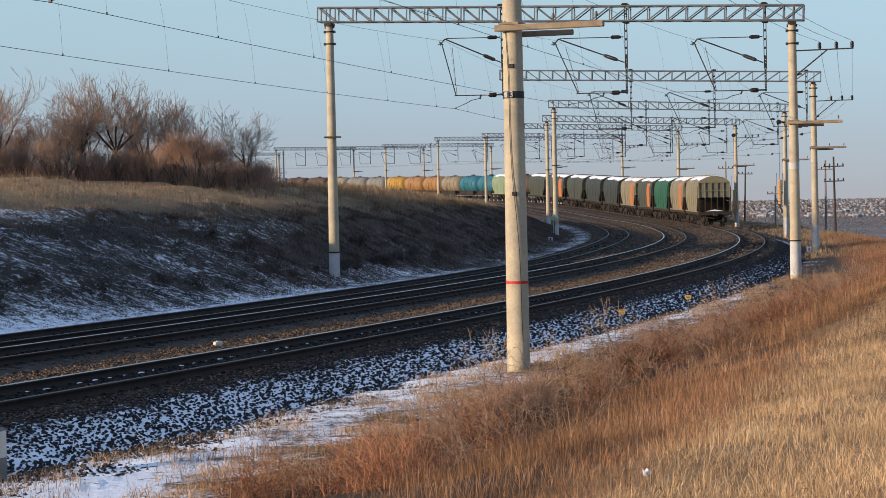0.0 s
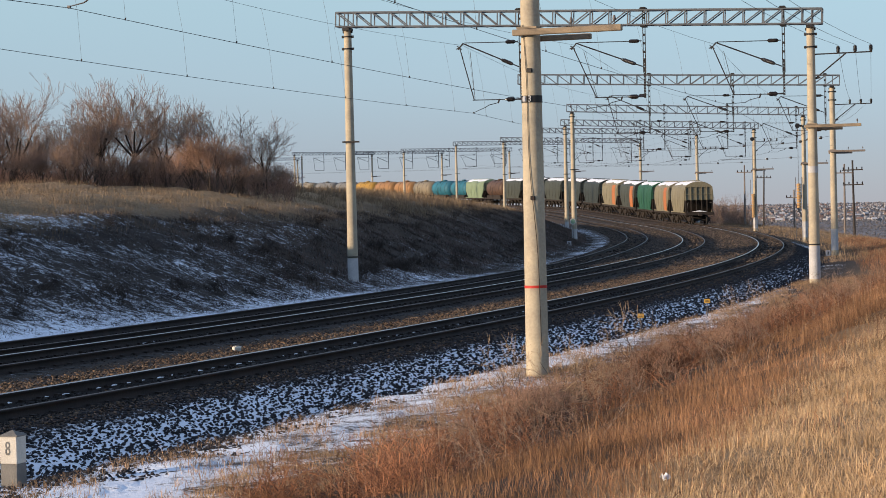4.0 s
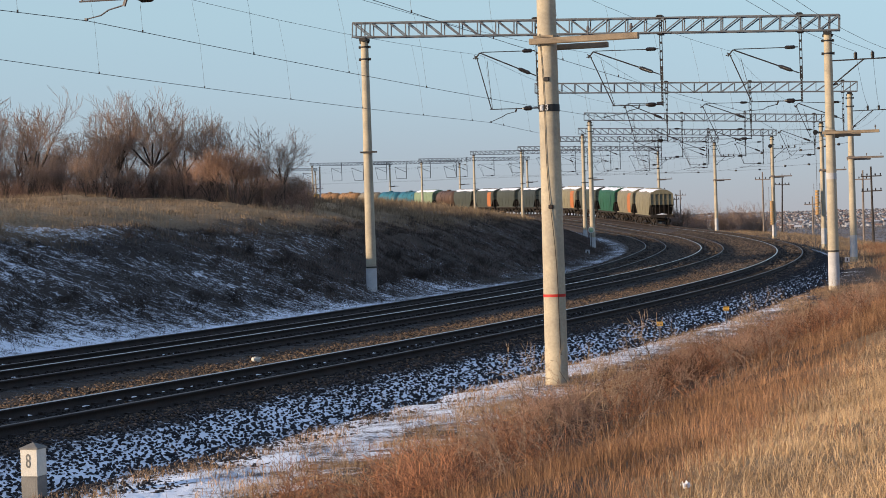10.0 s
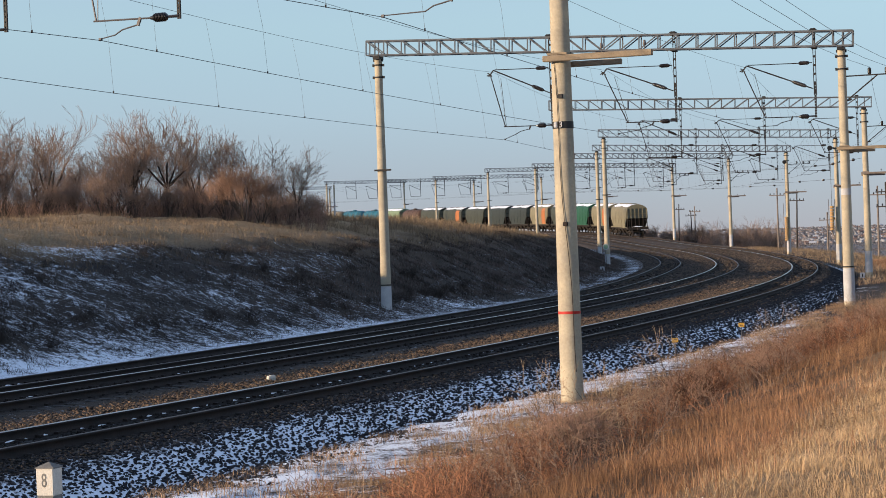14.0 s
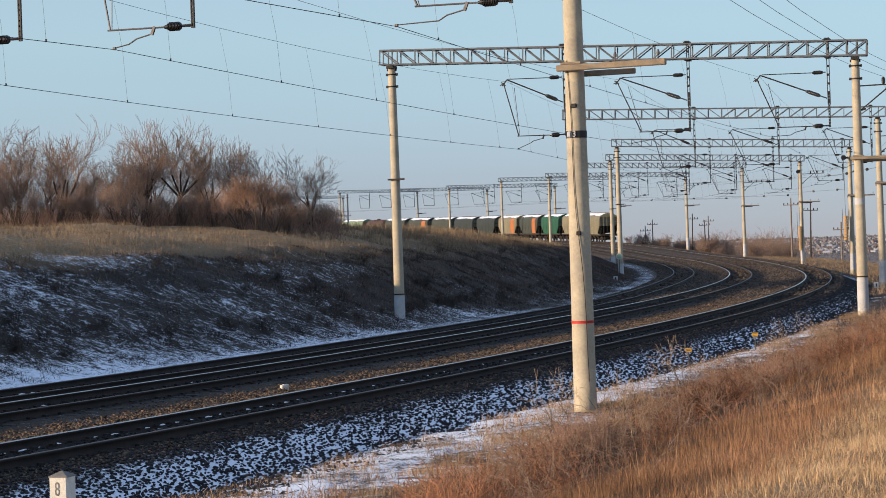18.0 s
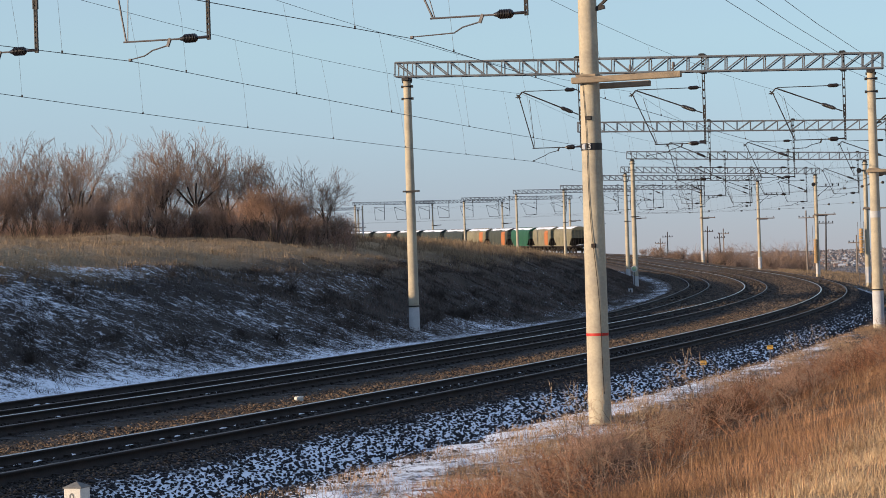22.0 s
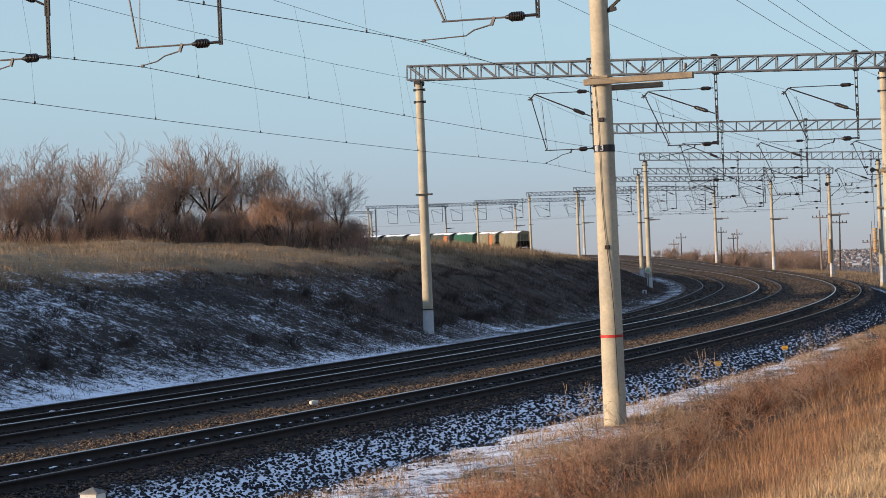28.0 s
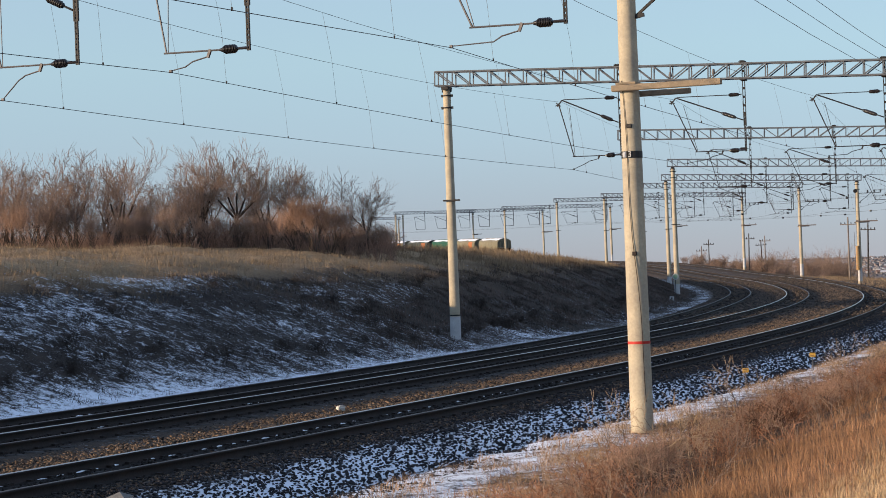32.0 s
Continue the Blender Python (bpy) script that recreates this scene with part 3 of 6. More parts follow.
def build_tracks():
    me = sleeper_mesh()
    for k, (c, near) in enumerate(zip(TRACKS, (170, 90, 40))):
        t = thing("railway_track", pose(0, 0, 0), "railway track, polished rails on concrete sleepers, snow between", "railway track", "tracks of the line", "structure")
        for side in (-1, 1):
            build_rail(c + side * GAUGE / 2, t, RAILTOP if side < 0 and k < 2 else RAILTOP_DULL)
        s, i = -6.0, 0
        rest_v, rest_f = [], []
        base = np.array([v.co[:] for v in me.vertices])
        fs = [tuple(p.vertices) for p in me.polygons]
        while s < 330:
            m = at(s, c, -0.18 + float(sink(s, c)))
            if i < near and s > (0 if k == 0 else 8):
                child(new("sleeper", me), t, m)
                i += 1
            else:
                n = len(rest_v)
                rest_v += [tuple(m @ Vector(v)) for v in base[:32]]
                rest_f += [tuple(q + n for q in f) for f in fs if max(f) < 32]
            s += 0.545
        far = bpy.data.meshes.new("far_sleepers")
        far.from_pydata(rest_v, [], rest_f)
        far.materials.append(SLEEPER)
        tagged(child(new("far_sleepers", far), t), kind="stuff")
        # snow caught on the low rail's foot between the fastenings
        r = np.random.RandomState(20 + k)
        v, f = [], []
        for j in range(150 if k == 0 else 70):
            s = -6.0 + 0.545 * j + 0.27 + r.uniform(-0.05, 0.05)
            if r.uniform() < (0.35 if k == 0 else 0.85):
                continue
            o, L, w, top = c - GAUGE / 2 + r.uniform(0.05, 0.09), r.uniform(0.14, 0.24), 0.02, r.uniform(-0.153, -0.14)
            n = len(v)
            v += [tuple(line(s + L * math.cos(a) * (1 + r.uniform(-.3, .3)), o + w * math.sin(a), -0.168 + sink(s, c))) for a in np.arange(0, 6.2, 1.05)] + [tuple(line(s, o, top + sink(s, c)))]
            f += [(n + a, n + (a + 1) % 6, n + 6) for a in range(6)]
        sm = bpy.data.meshes.new("snow_patches")
        sm.from_pydata(v, [], f)
        sm.materials.append(SNOW)
        tagged(child(new("snow_patches", sm), t), kind="stuff")


build_tracks()

# ---- portals that carry the overhead line ----
S0, PITCH, O_R, O_L, H_BEAM = 67.84, 43.163, 4.05, -14.95, 9.86
# each portal: right and left pole's offset, the girder's underside over the rails at each
PORTALS = {-1: (4.97, -14.95, 10.31, 10.31), 0: (4.97, -14.95, 10.31, 10.31), 1: (4.5, -14.4, 9.62, 10.32), 2: (3.85, -14.7, 9.61, 10.24), 3: (4.0, -14.55, 9.53, 10.27), 4: (4.33, -14.7, 9.73, 10.48), 5: (4.4, -14.6, 10.22, 10.84), 6: (4.75, -14.8, 9.68, 10.2), 7: (4.1, -15.3, 9.98, 10.12), 8: (4.2, -15.55, 9.66, 9.72), 9: (4.15, -14.8, 9.93, 9.98), 10: (4.2, -13.9, 10.4, 10.45)}


def portal_s(k):
    return {0: 22.5, 1: 65.7, -1: -20.0}.get(k, S0 + (k - 1) * PITCH)


def ends(k):
    return PORTALS.get(k, (O_R, O_L, H_BEAM, H_BEAM))


def beam(k, o):
    """The underside of the k-th girder over the rails at an offset."""
    o_r, o_l, h_r, h_l = ends(k)
    return h_r + (o_r - o) / (o_r - o_l) * (h_l - h_r)


def insulator(b, a, d, r=0.083, m=1):
    """A finely ribbed barrel insulator with tapered ends between a and d."""
    a, d = Vector(a), Vector(d)
    n = 9
    pts, rad = [a], [r * 0.35]
    for i in range(n):
        q = 0.78 if i in (0, n - 1) else 1.0
        for t, w in ((0.05, 0.82), (0.3, 1.0), (0.62, 1.0), (0.95, 0.82)):
            pts.append(a.lerp(d, 0.04 + 0.92 * (i + t) / n))
            rad.append(r * w * q)
    b.tube(pts + [d], rad + [r * 0.35], 10, m)


def pole_parts(parent, m, height, r0=0.225, r1=0.155, white=1.5, arms=()):
    """A tapered concrete pole with its painted foot, straps and wooden crossarm."""
    b = Solid()
    at_z = lambda z: r0 + (r1 - r0) * max(z, 0) / height
    zs = [-1.0, 0.0, height * 0.33, height * 0.66, height]
    b.tube([(0, 0, z) for z in zs], [at_z(z) for z in zs], 24)
    pole = part("pole", b, CONCRETE, parent, "tapered grey-beige concrete pole", m, True)
    if white:
        b = Solid()
        b.tube([(0, 0, -0.9), (0, 0, white)], [at_z(-0.9) + 0.003, at_z(white) + 0.003], 24)
        part("painted_foot", b, WHITE, pole, "whitewashed foot", None, True)
    for z in (height - 0.25, height - 0.75):
        b = Solid()
        b.tube([(0, 0, z - 0.03), (0, 0, z + 0.03)], at_z(z) + 0.014, 20)
        for sx in (-1, 1):
            b.box(sx * (at_z(z) + 0.05) - 0.04, sx * (at_z(z) + 0.05) + 0.04, -0.05, 0.05, z - 0.05, z + 0.05)
        part("strap", b, DARK_STEEL, pole)
    return pole


def girder_parts(parent, m, length, near, deep=0.62, wide=0.5, panel=0.8):
    """A lattice girder of angle bars lying along x from 0, resting on z = 0: four chords, posts and diagonals."""
    n = max(8, round(length / panel))
    n += n % 2
    first = None
    for y in (-wide / 2, wide / 2):
        for z in (0.035, deep):
            c = part("chord", Solid().bar((0, y, z), (length, y, z), 0.06, 0.06), TRUSS_STEEL, first or parent, "grey steel angle chord", None if first else m)
            first = first or c
    web = Solid()
    step = length / n
    if near:
        post = Solid().bar((0, 0, 0.03), (0, 0, deep), 0.045).mesh("post", TRUSS_STEEL)
        down = Solid().bar((0, 0, deep), (step, 0, 0.03), 0.045).mesh("diagonal", TRUSS_STEEL)
        rise = Solid().bar((0, 0, 0.03), (step, 0, deep), 0.045).mesh("diagonal", TRUSS_STEEL)
    for i in range(n + 1):
        x = step * i
        for y in (-wide / 2, wide / 2):
            if near:
                child(new("post", post), first, Matrix.Translation((x, y, 0)))
                if i < n:
                    child(new("diagonal", down if i < n / 2 else rise), first, Matrix.Translation((x, y, 0)))
            else:
                web.bar((x, y, 0.03), (x, y, deep), 0.045)
                if i < n:
                    web.bar((x, y, deep if i < n / 2 else 0.03), (x + step, y, 0.03 if i < n / 2 else deep), 0.045)
        for z in (0.035, deep):
            web.bar((x, -wide / 2, z), (x, wide / 2, z), 0.04)
            if i < n:
                web.bar((x, -wide / 2, z), (x + step, wide / 2, z), 0.035)
    for x in (step / 2, length - step / 2):
        for y in (-wide / 2, wide / 2):
            web.bar((x, y, 0.03), (x, y, deep), 0.045)
    tagged(part("lattice", web, TRUSS_STEEL, first), kind="stuff")
    return first


H_MESS, H_CONT, H_LOW = 9.2, 6.62, 7.06  # messenger, contact wire and registration tube over the rails, below a level girder
NEAR_CONT = (7.22, 7.18, 6.86)  # contact wires' height at the near portal
HANGERS_NEAR = ((3.72, 1.0), (-3.29, -5.45), (-7.47, -9.7))
HANGERS = ((3.45, 0.8), (-2.05, -4.8), (-7.1, -9.5))  # post's and wire's offsets


def contact_z(k, n):
    return NEAR_CONT[n] if k < 1 else H_CONT


def contact_o(k, n):
    """The contact wire's offset, which swings from portal to portal."""
    return (HANGERS_NEAR if k < 1 else HANGERS)[n][1] + (0.4 if k % 2 else 0.28)


def messenger_z(k, n):
    return H_MESS + beam(k, (HANGERS_NEAR if k < 1 else HANGERS)[n][0]) - H_BEAM


def cantilever(parent, x, wire, reach_low, up, low_z, cont_x, cont_z):
    """Hanger post, tubular arms, strut and insulators that hold one track's wires. x: post, wire: messenger, both along the girder; z from the rails."""
    HB = H_BEAM + up
    U = Vector((0, 0, up))
    top, low, knee = HB + 0.72, low_z - 0.06, 8.0 + up
    # upper half: two flats with battens
    post = Solid()
    for dx in (-0.045, 0.045):
        post.bar((x + dx, 0, knee), (x + dx, 0, top), 0.026, 0.06)
    z = knee + 0.1
    while z < top - 0.1:
        post.box(x - 0.045, x + 0.045, -0.02, 0.02, z, z + 0.09)
        z += 0.34
    # lower half: a perforated bar
    for dx in (-0.027, 0.027):
        post.bar((x + dx, 0, low), (x + dx, 0, knee + 0.5), 0.022, 0.05)
    z = low
    while z < knee + 0.5:
        post.box(x - 0.027, x + 0.027, -0.02, 0.02, z, z + 0.075)
        z += 0.115
    post.box(x - 0.12, x + 0.12, -0.33, 0.33, HB + 0.66, HB + 0.70)
    post.box(x - 0.10, x + 0.10, -0.31, 0.31, HB - 0.05, HB - 0.003)
    hang = part("hanger_post", post, DARK_STEEL, parent, "dark perforated steel post")
    tip = Vector((wire, 0, H_MESS + 0.08)) + U
    a = Solid()
    a.tube([(x - 0.62, 0, 9.27 + up), tip + Vector((0.06, 0, 0.02))], 0.019, 6)
    a.tube([(x - 0.10, 0, 9.27 + up), (x - 0.2, 0, 9.27 + up)], 0.022, 6)
    s0, s1 = Vector((x - 0.08, 0, 8.25 + up)), tip
    a.tube([s0.lerp(s1, 0.3), s1], 0.03, 6)
    a.tube([s0, s0.lerp(s1, 0.1)], 0.026, 6)
    a.bar(tip, tip + Vector((-0.2, 0, -0.25)), 0.045)
    a.bar(tip + Vector((-0.24, 0, -0.1)), tip + Vector((-0.06, 0, -0.24)), 0.04)
    a.bar(tip + Vector((-0.28, 0, -0.22)), tip + Vector((-0.1, 0, -0.14)), 0.035)
    part("arm", a, DARK_STEEL, hang)
    i = Solid()
    insulator(i, (x - 0.2, 0, 9.27 + up), (x - 0.62, 0, 9.27 + up), m=0)
    part("insulator", i, PORCELAIN, hang, "dark ribbed porcelain insulator", None, True)
    i = Solid()
    insulator(i, s0.lerp(s1, 0.1), s0.lerp(s1, 0.31), m=0)
    part("insulator", i, PORCELAIN, hang, "dark ribbed porcelain insulator", None, True)
    end = x - reach_low
    a = Solid()
    a.tube([(x - 0.68, 0, low_z), (end, 0, low_z + 0.02)], 0.021, 6)
    a.tube([tip + Vector((-0.15, 0, -0.12)), (end + 0.06, 0, low_z + 0.02)], 0.022, 6)
    a.tube([tip + Vector((0.3, 0.0, -0.34)), (end + 0.1, 0, low_z + 0.02)], 0.011, 5)
    part("registration_tube", a, GREY_STEEL if up > 0.3 else DARK_STEEL, hang, "thin registration tube with its stays")
    px = x - 0.93
    a = Solid()
    a.bar((px + 0.02, 0, low_z + 0.03), (px - 0.05, 0, low_z - 0.14), 0.055)
    a.tube([(px - 0.05, 0, low_z - 0.12), (px - 0.42, 0, low_z - 0.2), (px - 0.6, 0, low_z - 0.3), (cont_x, 0, cont_z + 0.03)], [0.016, 0.016, 0.015, 0.012], 6)
    a.box(cont_x - 0.03, cont_x + 0.03, -0.03, 0.03, cont_z - 0.01, cont_z + 0.05)
    part("steady_arm", a, GREY_STEEL if up > 0.3 else DARK_STEEL, hang, "pale bent steady arm with a clamp")
    i = Solid()
    i.tube([(x, 0, low_z), (x - 0.27, 0, low_z)], [0.035, 0.028], 8)
    insulator(i, (x - 0.27, 0, low_z), (x - 0.61, 0, low_z), 0.098, 0)
    i.tube([(x - 0.59, 0, low_z), (x - 0.68, 0, low_z)], [0.062, 0.03], 10)
    part("insulator", i, PORCELAIN, hang, "dark ribbed porcelain insulator", None, True)


def build_portal(k):
    """The k-th portal: two poles, a girder across the tracks and the hangers below it."""
    s = portal_s(k)
    o_r, o_l, H, H_l = ends(k)
    q = at(s, o_r, 0)
    t = thing("catenary_portal", q, "steel lattice girder on two tapered concrete poles across the tracks", "catenary portal", "overhead line portals")
    left = q.inverted() @ Vector(line(s, o_l, 0))
    base_r, base_l = -0.75, -0.55
    pr = pole_parts(t, pose(0, 0, base_r), H - base_r - 0.12, white=1.75 if k else 0, **({} if k else dict(r0=0.226, r1=0.166)))
    pl = pole_parts(t, Matrix.Translation((left.x, left.y, base_l)), H_l - base_l - 0.12, white=1.35)
    span = left.xy.length
    tilt = math.atan2(H_l - H, span)
    gm = Matrix.Translation((0, 0, H)) @ pose(0, 0, 0, 0, math.degrees(tilt), 0) @ Matrix.Translation((-span - 0.45, 0, 0))
    girder_parts(t, gm, span + 0.9, 0 < k < 4)
    for x, h in ((0, H), (-span, H_l)):
        b = Solid()
        b.box(x - 0.14, x + 0.14, -0.3, 0.3, h - 0.13, h - 0.012)
        b.box(x - 0.2, x + 0.2, -0.05, 0.05, h - 0.22, h - 0.12)
        part("cap", b, DARK_STEEL, t)
    for n, (px, wx) in enumerate(HANGERS if k else HANGERS_NEAR):
        h = beam(k, px)
        up = h - H_BEAM
        x, w = px - o_r, wx - o_r
        if k < 9:
            hold = part("hanger_bracket", Solid().box(x - 0.09, x + 0.09, -0.28, 0.28, h + 0.705, h + 0.73), DARK_STEEL, t)
            cantilever(hold, x, w, 2.03, up, H_LOW + 0.4 * up if k else 7.57, contact_o(k, n) - o_r, contact_z(k, n))
        else:
            b = Solid()
            b.bar((x, 0, 7.1), (x, 0, h + 0.7), 0.09)
            b.bar((x, 0, 9.27 + up), (w, 0, 9.3 + up), 0.05)
            b.bar((x, 0, 8.25 + up), (w, 0, 9.3 + up), 0.07)
            b.bar((x, 0, 7.1), (x - 2.1, 0, 7.12), 0.07)
            b.bar((w, 0, 9.2 + up), (x - 2.1, 0, 7.12), 0.05)
            part("hanger_post", b, DARK_STEEL, t, "dark steel post with its arms")
    # wooden crossarm of the old signal line
    z = 6.35 if k else 6.09 - base_r
    b = Solid()
    wm = 1.9
    b.box(-0.28, wm, -0.30, -0.19, z, z + 0.12, bevel=0.015)
    arm = part("crossarm", b, WOOD if k < 2 else GREY_WOOD, pr, "weathered wooden crossarm")
    b = Solid()
    b.box(-0.26, 1.15, 0.19, 0.30, z - 0.09, z + 0.02, bevel=0.015)
    b.box(-0.2, 0.2, -0.25, 0.25, z + 0.13, z + 0.17)
    part("brace_board", b, WOOD if k < 2 else GREY_WOOD, pr, "shorter wooden board behind")
    for x in (0.9, 1.75):
        b = Solid()
        b.tube([(x, -0.245, z + 0.13), (x, -0.245, z + 0.24)], 0.012, 6)
        b.tube([(x, -0.245, z + 0.2), (x, -0.245, z + 0.24), (x, -0.245, z + 0.3)], [0.03, 0.035, 0.02], 8)
        part("pin", b, GREY_STEEL, arm)
    # feeder bracket with three standing insulators
    if k < 8:
        z = 8.46 - base_r
        b = Solid()
        b.bar((0.1, 0, z), (2.35, 0, z + 0.02), 0.05)
        b.bar((0.15, 0, z - 0.95), (1.35, 0, z), 0.05)
        b.bar((0.1, 0, z - 0.95), (0.35, 0, z - 0.9), 0.07)
        br = part("feeder_bracket", b, DARK_STEEL, pr, "dark steel bracket with a brace")
        for x in (1.05, 1.7, 2.3):
            b = Solid()
            insulator(b, (x, 0, z + 0.03), (x, 0, z + 0.3), 0.075, 0)
            part("insulator", b, PORCELAIN, br, "", None, True)
    # the small plate on the inner pole
    b = Solid()
    b.box(-0.26, 0.46, -0.24, -0.18, 6.12, 6.19)
    b.tube([(0, 0, 6.12), (0, 0, 6.18)], 0.205, 16)
    part("plate", b, DARK_STEEL, pl)
    return t, pr, pl


portals = {k: build_portal(k) for k in range(0, 13)}


# ---- wires ----
def wire_mesh(points, r, n=5):
    b = Solid()
    b.tube(points, r, n)
    return b


def build_wires():
    for n_t, c in enumerate(TRACKS):
        t = thing("overhead_wires", pose(0, 0, 0), "copper contact wire hung from a sagging messenger wire", "overhead wires", "wires over the tracks")
        mess, cont = [], []
        for k in range(-1, 13):
            s, e = portal_s(k), portal_s(k + 1)
            w0, w1 = ((HANGERS_NEAR if q < 1 else HANGERS)[n_t][1] for q in (k, k + 1))
            m0, m1 = line(s, w0, messenger_z(k, n_t)), line(e, w1, messenger_z(k + 1, n_t))
            c0, c1 = line(s, contact_o(k, n_t), contact_z(k, n_t)), line(e, contact_o(k + 1, n_t), contact_z(k + 1, n_t))
            for i in range(8):
                u = i / 8
                mess.append(m0 + (m1 - m0) * u - np.array([0, 0, 1.5 * u * (1 - u)]))
                cont.append(c0 + (c1 - c0) * u - np.array([0, 0, 0.36 * u * (1 - u)]))
        part("messenger_wire", wire_mesh(mess, 0.0058), COPPER, t)
        part("contact_wire", wire_mesh(cont, 0.0075), COPPER, t)
        for k in range(-1, 5):
            for u in (0.06, 0.2, 0.35, 0.5, 0.65, 0.8, 0.94):
                uu = 8 * u
                i = int(uu)
                idx = (k + 1) * 8 + i
                a = Vector(mess[idx]).lerp(Vector(mess[idx + 1]), uu - i)
                d = Vector(cont[idx]).lerp(Vector(cont[idx + 1]), uu - i)
                b = Solid()
                b.tube([a, a.lerp(d, 0.5) + Vector((0.05, 0.04, 0)), d], 0.0028, 4)
                b.box(d.x - 0.016, d.x + 0.016, d.y - 0.016, d.y + 0.016, d.z - 0.01, d.z + 0.05)
                part("dropper", b, COPPER, t)
    # feeder wires on the brackets outside
    for x in (1.05, 1.7, 2.3):
        pts = []
        for k in range(-1, 8):
            o0, o1 = (ends(q)[0] + x for q in (k, k + 1))
            a, d = line(portal_s(k), o0, 8.78), line(portal_s(k + 1), o1, 8.78)
            for i in range(6):
                u = i / 6
                pts.append(a + (d - a) * u - np.array([0, 0, 1.4 * u * (1 - u)]))
        b = wire_mesh(pts, 0.007)
        ob = new("feeder_wire", b.mesh("feeder_wire", COPPER))
        tagged(ob, "thin dark feeder wire on bracket insulators", "wire", "feeder wires")


build_wires()

# ---- the goods train ----
UNDER = surface("wagon_underframe", (0.02, 0.017, 0.015), (0.034, 0.026, 0.021), 0.6, 0.85, 0.3)
WHEEL = surface("wheel_steel", (0.045, 0.04, 0.036), (0.03, 0.026, 0.024), 0.3, 0.6, 0.2, metal=0.3)
PAINTS = {}


def paint(name, a, dirt=(0.10, 0.085, 0.07)):
    if name not in PAINTS:
        PAINTS[name] = surface("wagon_paint_" + name, a, tuple(x * 0.72 for x in a), 1.1, 0.6, 0.15, stain=tuple(0.7 * x + 0.3 * y * max(a) / 0.2 for x, y in zip(a, dirt)), stain_amount=0.55, fine=9)
    return PAINTS[name]


COLOURS = {"beige": (0.21, 0.19, 0.125), "olive": (0.055, 0.062, 0.05), "green": (0.02, 0.095, 0.055), "slate": (0.036, 0.045, 0.042), "orange": (0.45, 0.15, 0.045), "mint": (0.20, 0.27, 0.17), "blue": (0.025, 0.15, 0.22), "sand": (0.24, 0.205, 0.145), "ochre": (0.31, 0.165, 0.065), "yellow": (0.40, 0.235, 0.04), "grey": (0.19, 0.19, 0.18), "brown": (0.10, 0.06, 0.043), "cream": (0.27, 0.24, 0.18)}
LEN = 14.72
_shared = {}


def bogie(parent, y):
    if not _shared:
        f = Solid()
        for x in (-0.98, 0.98):
            f.loft([[(x - 0.08, yy, z), (x + 0.08, yy, z), (x + 0.08, yy, z + h), (x - 0.08, yy, z + h)] for yy, z, h in ((-1.25, 0.52, 0.2), (-0.9, 0.50, 0.24), (-0.4, 0.28, 0.2), (0.4, 0.28, 0.2), (0.9, 0.50, 0.24), (1.25, 0.52, 0.2))])
            f.bar((x, -0.9, 0.72), (x, 0.9, 0.72), 0.14)
            for yy in (-0.925, 0.925):
                f.box(x - 0.12, x + 0.12, yy - 0.16, yy + 0.16, 0.36, 0.66, bevel=0.03)
        f.box(-1.1, 1.1, -0.22, 0.22, 0.42, 0.78, bevel=0.03)
        _shared["frame"] = f.mesh("bogie_frame", UNDER)
        w = Solid()
        for x in (-0.795, 0.795):
            d = 1 if x < 0 else -1
            w.tube([(x - d * 0.06, 0, 0), (x + d * 0.05, 0, 0), (x + d * 0.051, 0, 0), (x + d * 0.08, 0, 0)], [0.475, 0.478, 0.505, 0.505], 20)
        w.tube([(-1.0, 0, 0), (1.0, 0, 0)], 0.08, 8)
        _shared["wheels"] = w.mesh("wheelset", WHEEL, True)
    b = child(new("bogie", _shared["frame"]), parent, Matrix.Translation((0, y, 0)))
    for yy in (-0.925, 0.925):
        child(new("wheelset", _shared["wheels"]), b, Matrix.Translation((0, yy, 0.478)))


def coupler(parent, y):
    d = 1 if y > 0 else -1
    b = Solid()
    b.box(-0.13, 0.13, min(y - d * 0.7, y), max(y - d * 0.7, y), 0.94, 1.16, bevel=0.03)
    b.box(-0.24, 0.2, min(y - d * 0.05, y + d * 0.22), max(y - d * 0.05, y + d * 0.22), 0.9, 1.24, bevel=0.05)
    part("coupler", b, UNDER, parent)


def underframe(parent, k=1.0):
    b = Solid()
    b.box(-0.25, 0.25, -6.6 * k, 6.6 * k, 0.95, 1.25)
    for x in (-1.45, 1.45):
        b.box(x - 0.06, x + 0.06, -6.6 * k, 6.6 * k, 1.05, 1.3)
    for y in (-6.6 * k, -4.7 * k, 4.7 * k, 6.6 * k):
        b.box(-1.45, 1.45, y - 0.09, y + 0.09, 1.0, 1.28)
    part("underframe", b, UNDER, parent, "dark steel underframe")
    for y in (-5.25 * k, 5.25 * k):
        bogie(parent, y)
    for y in (-6.6 * k - 0.5, 6.6 * k + 0.5):
        coupler(parent, y)


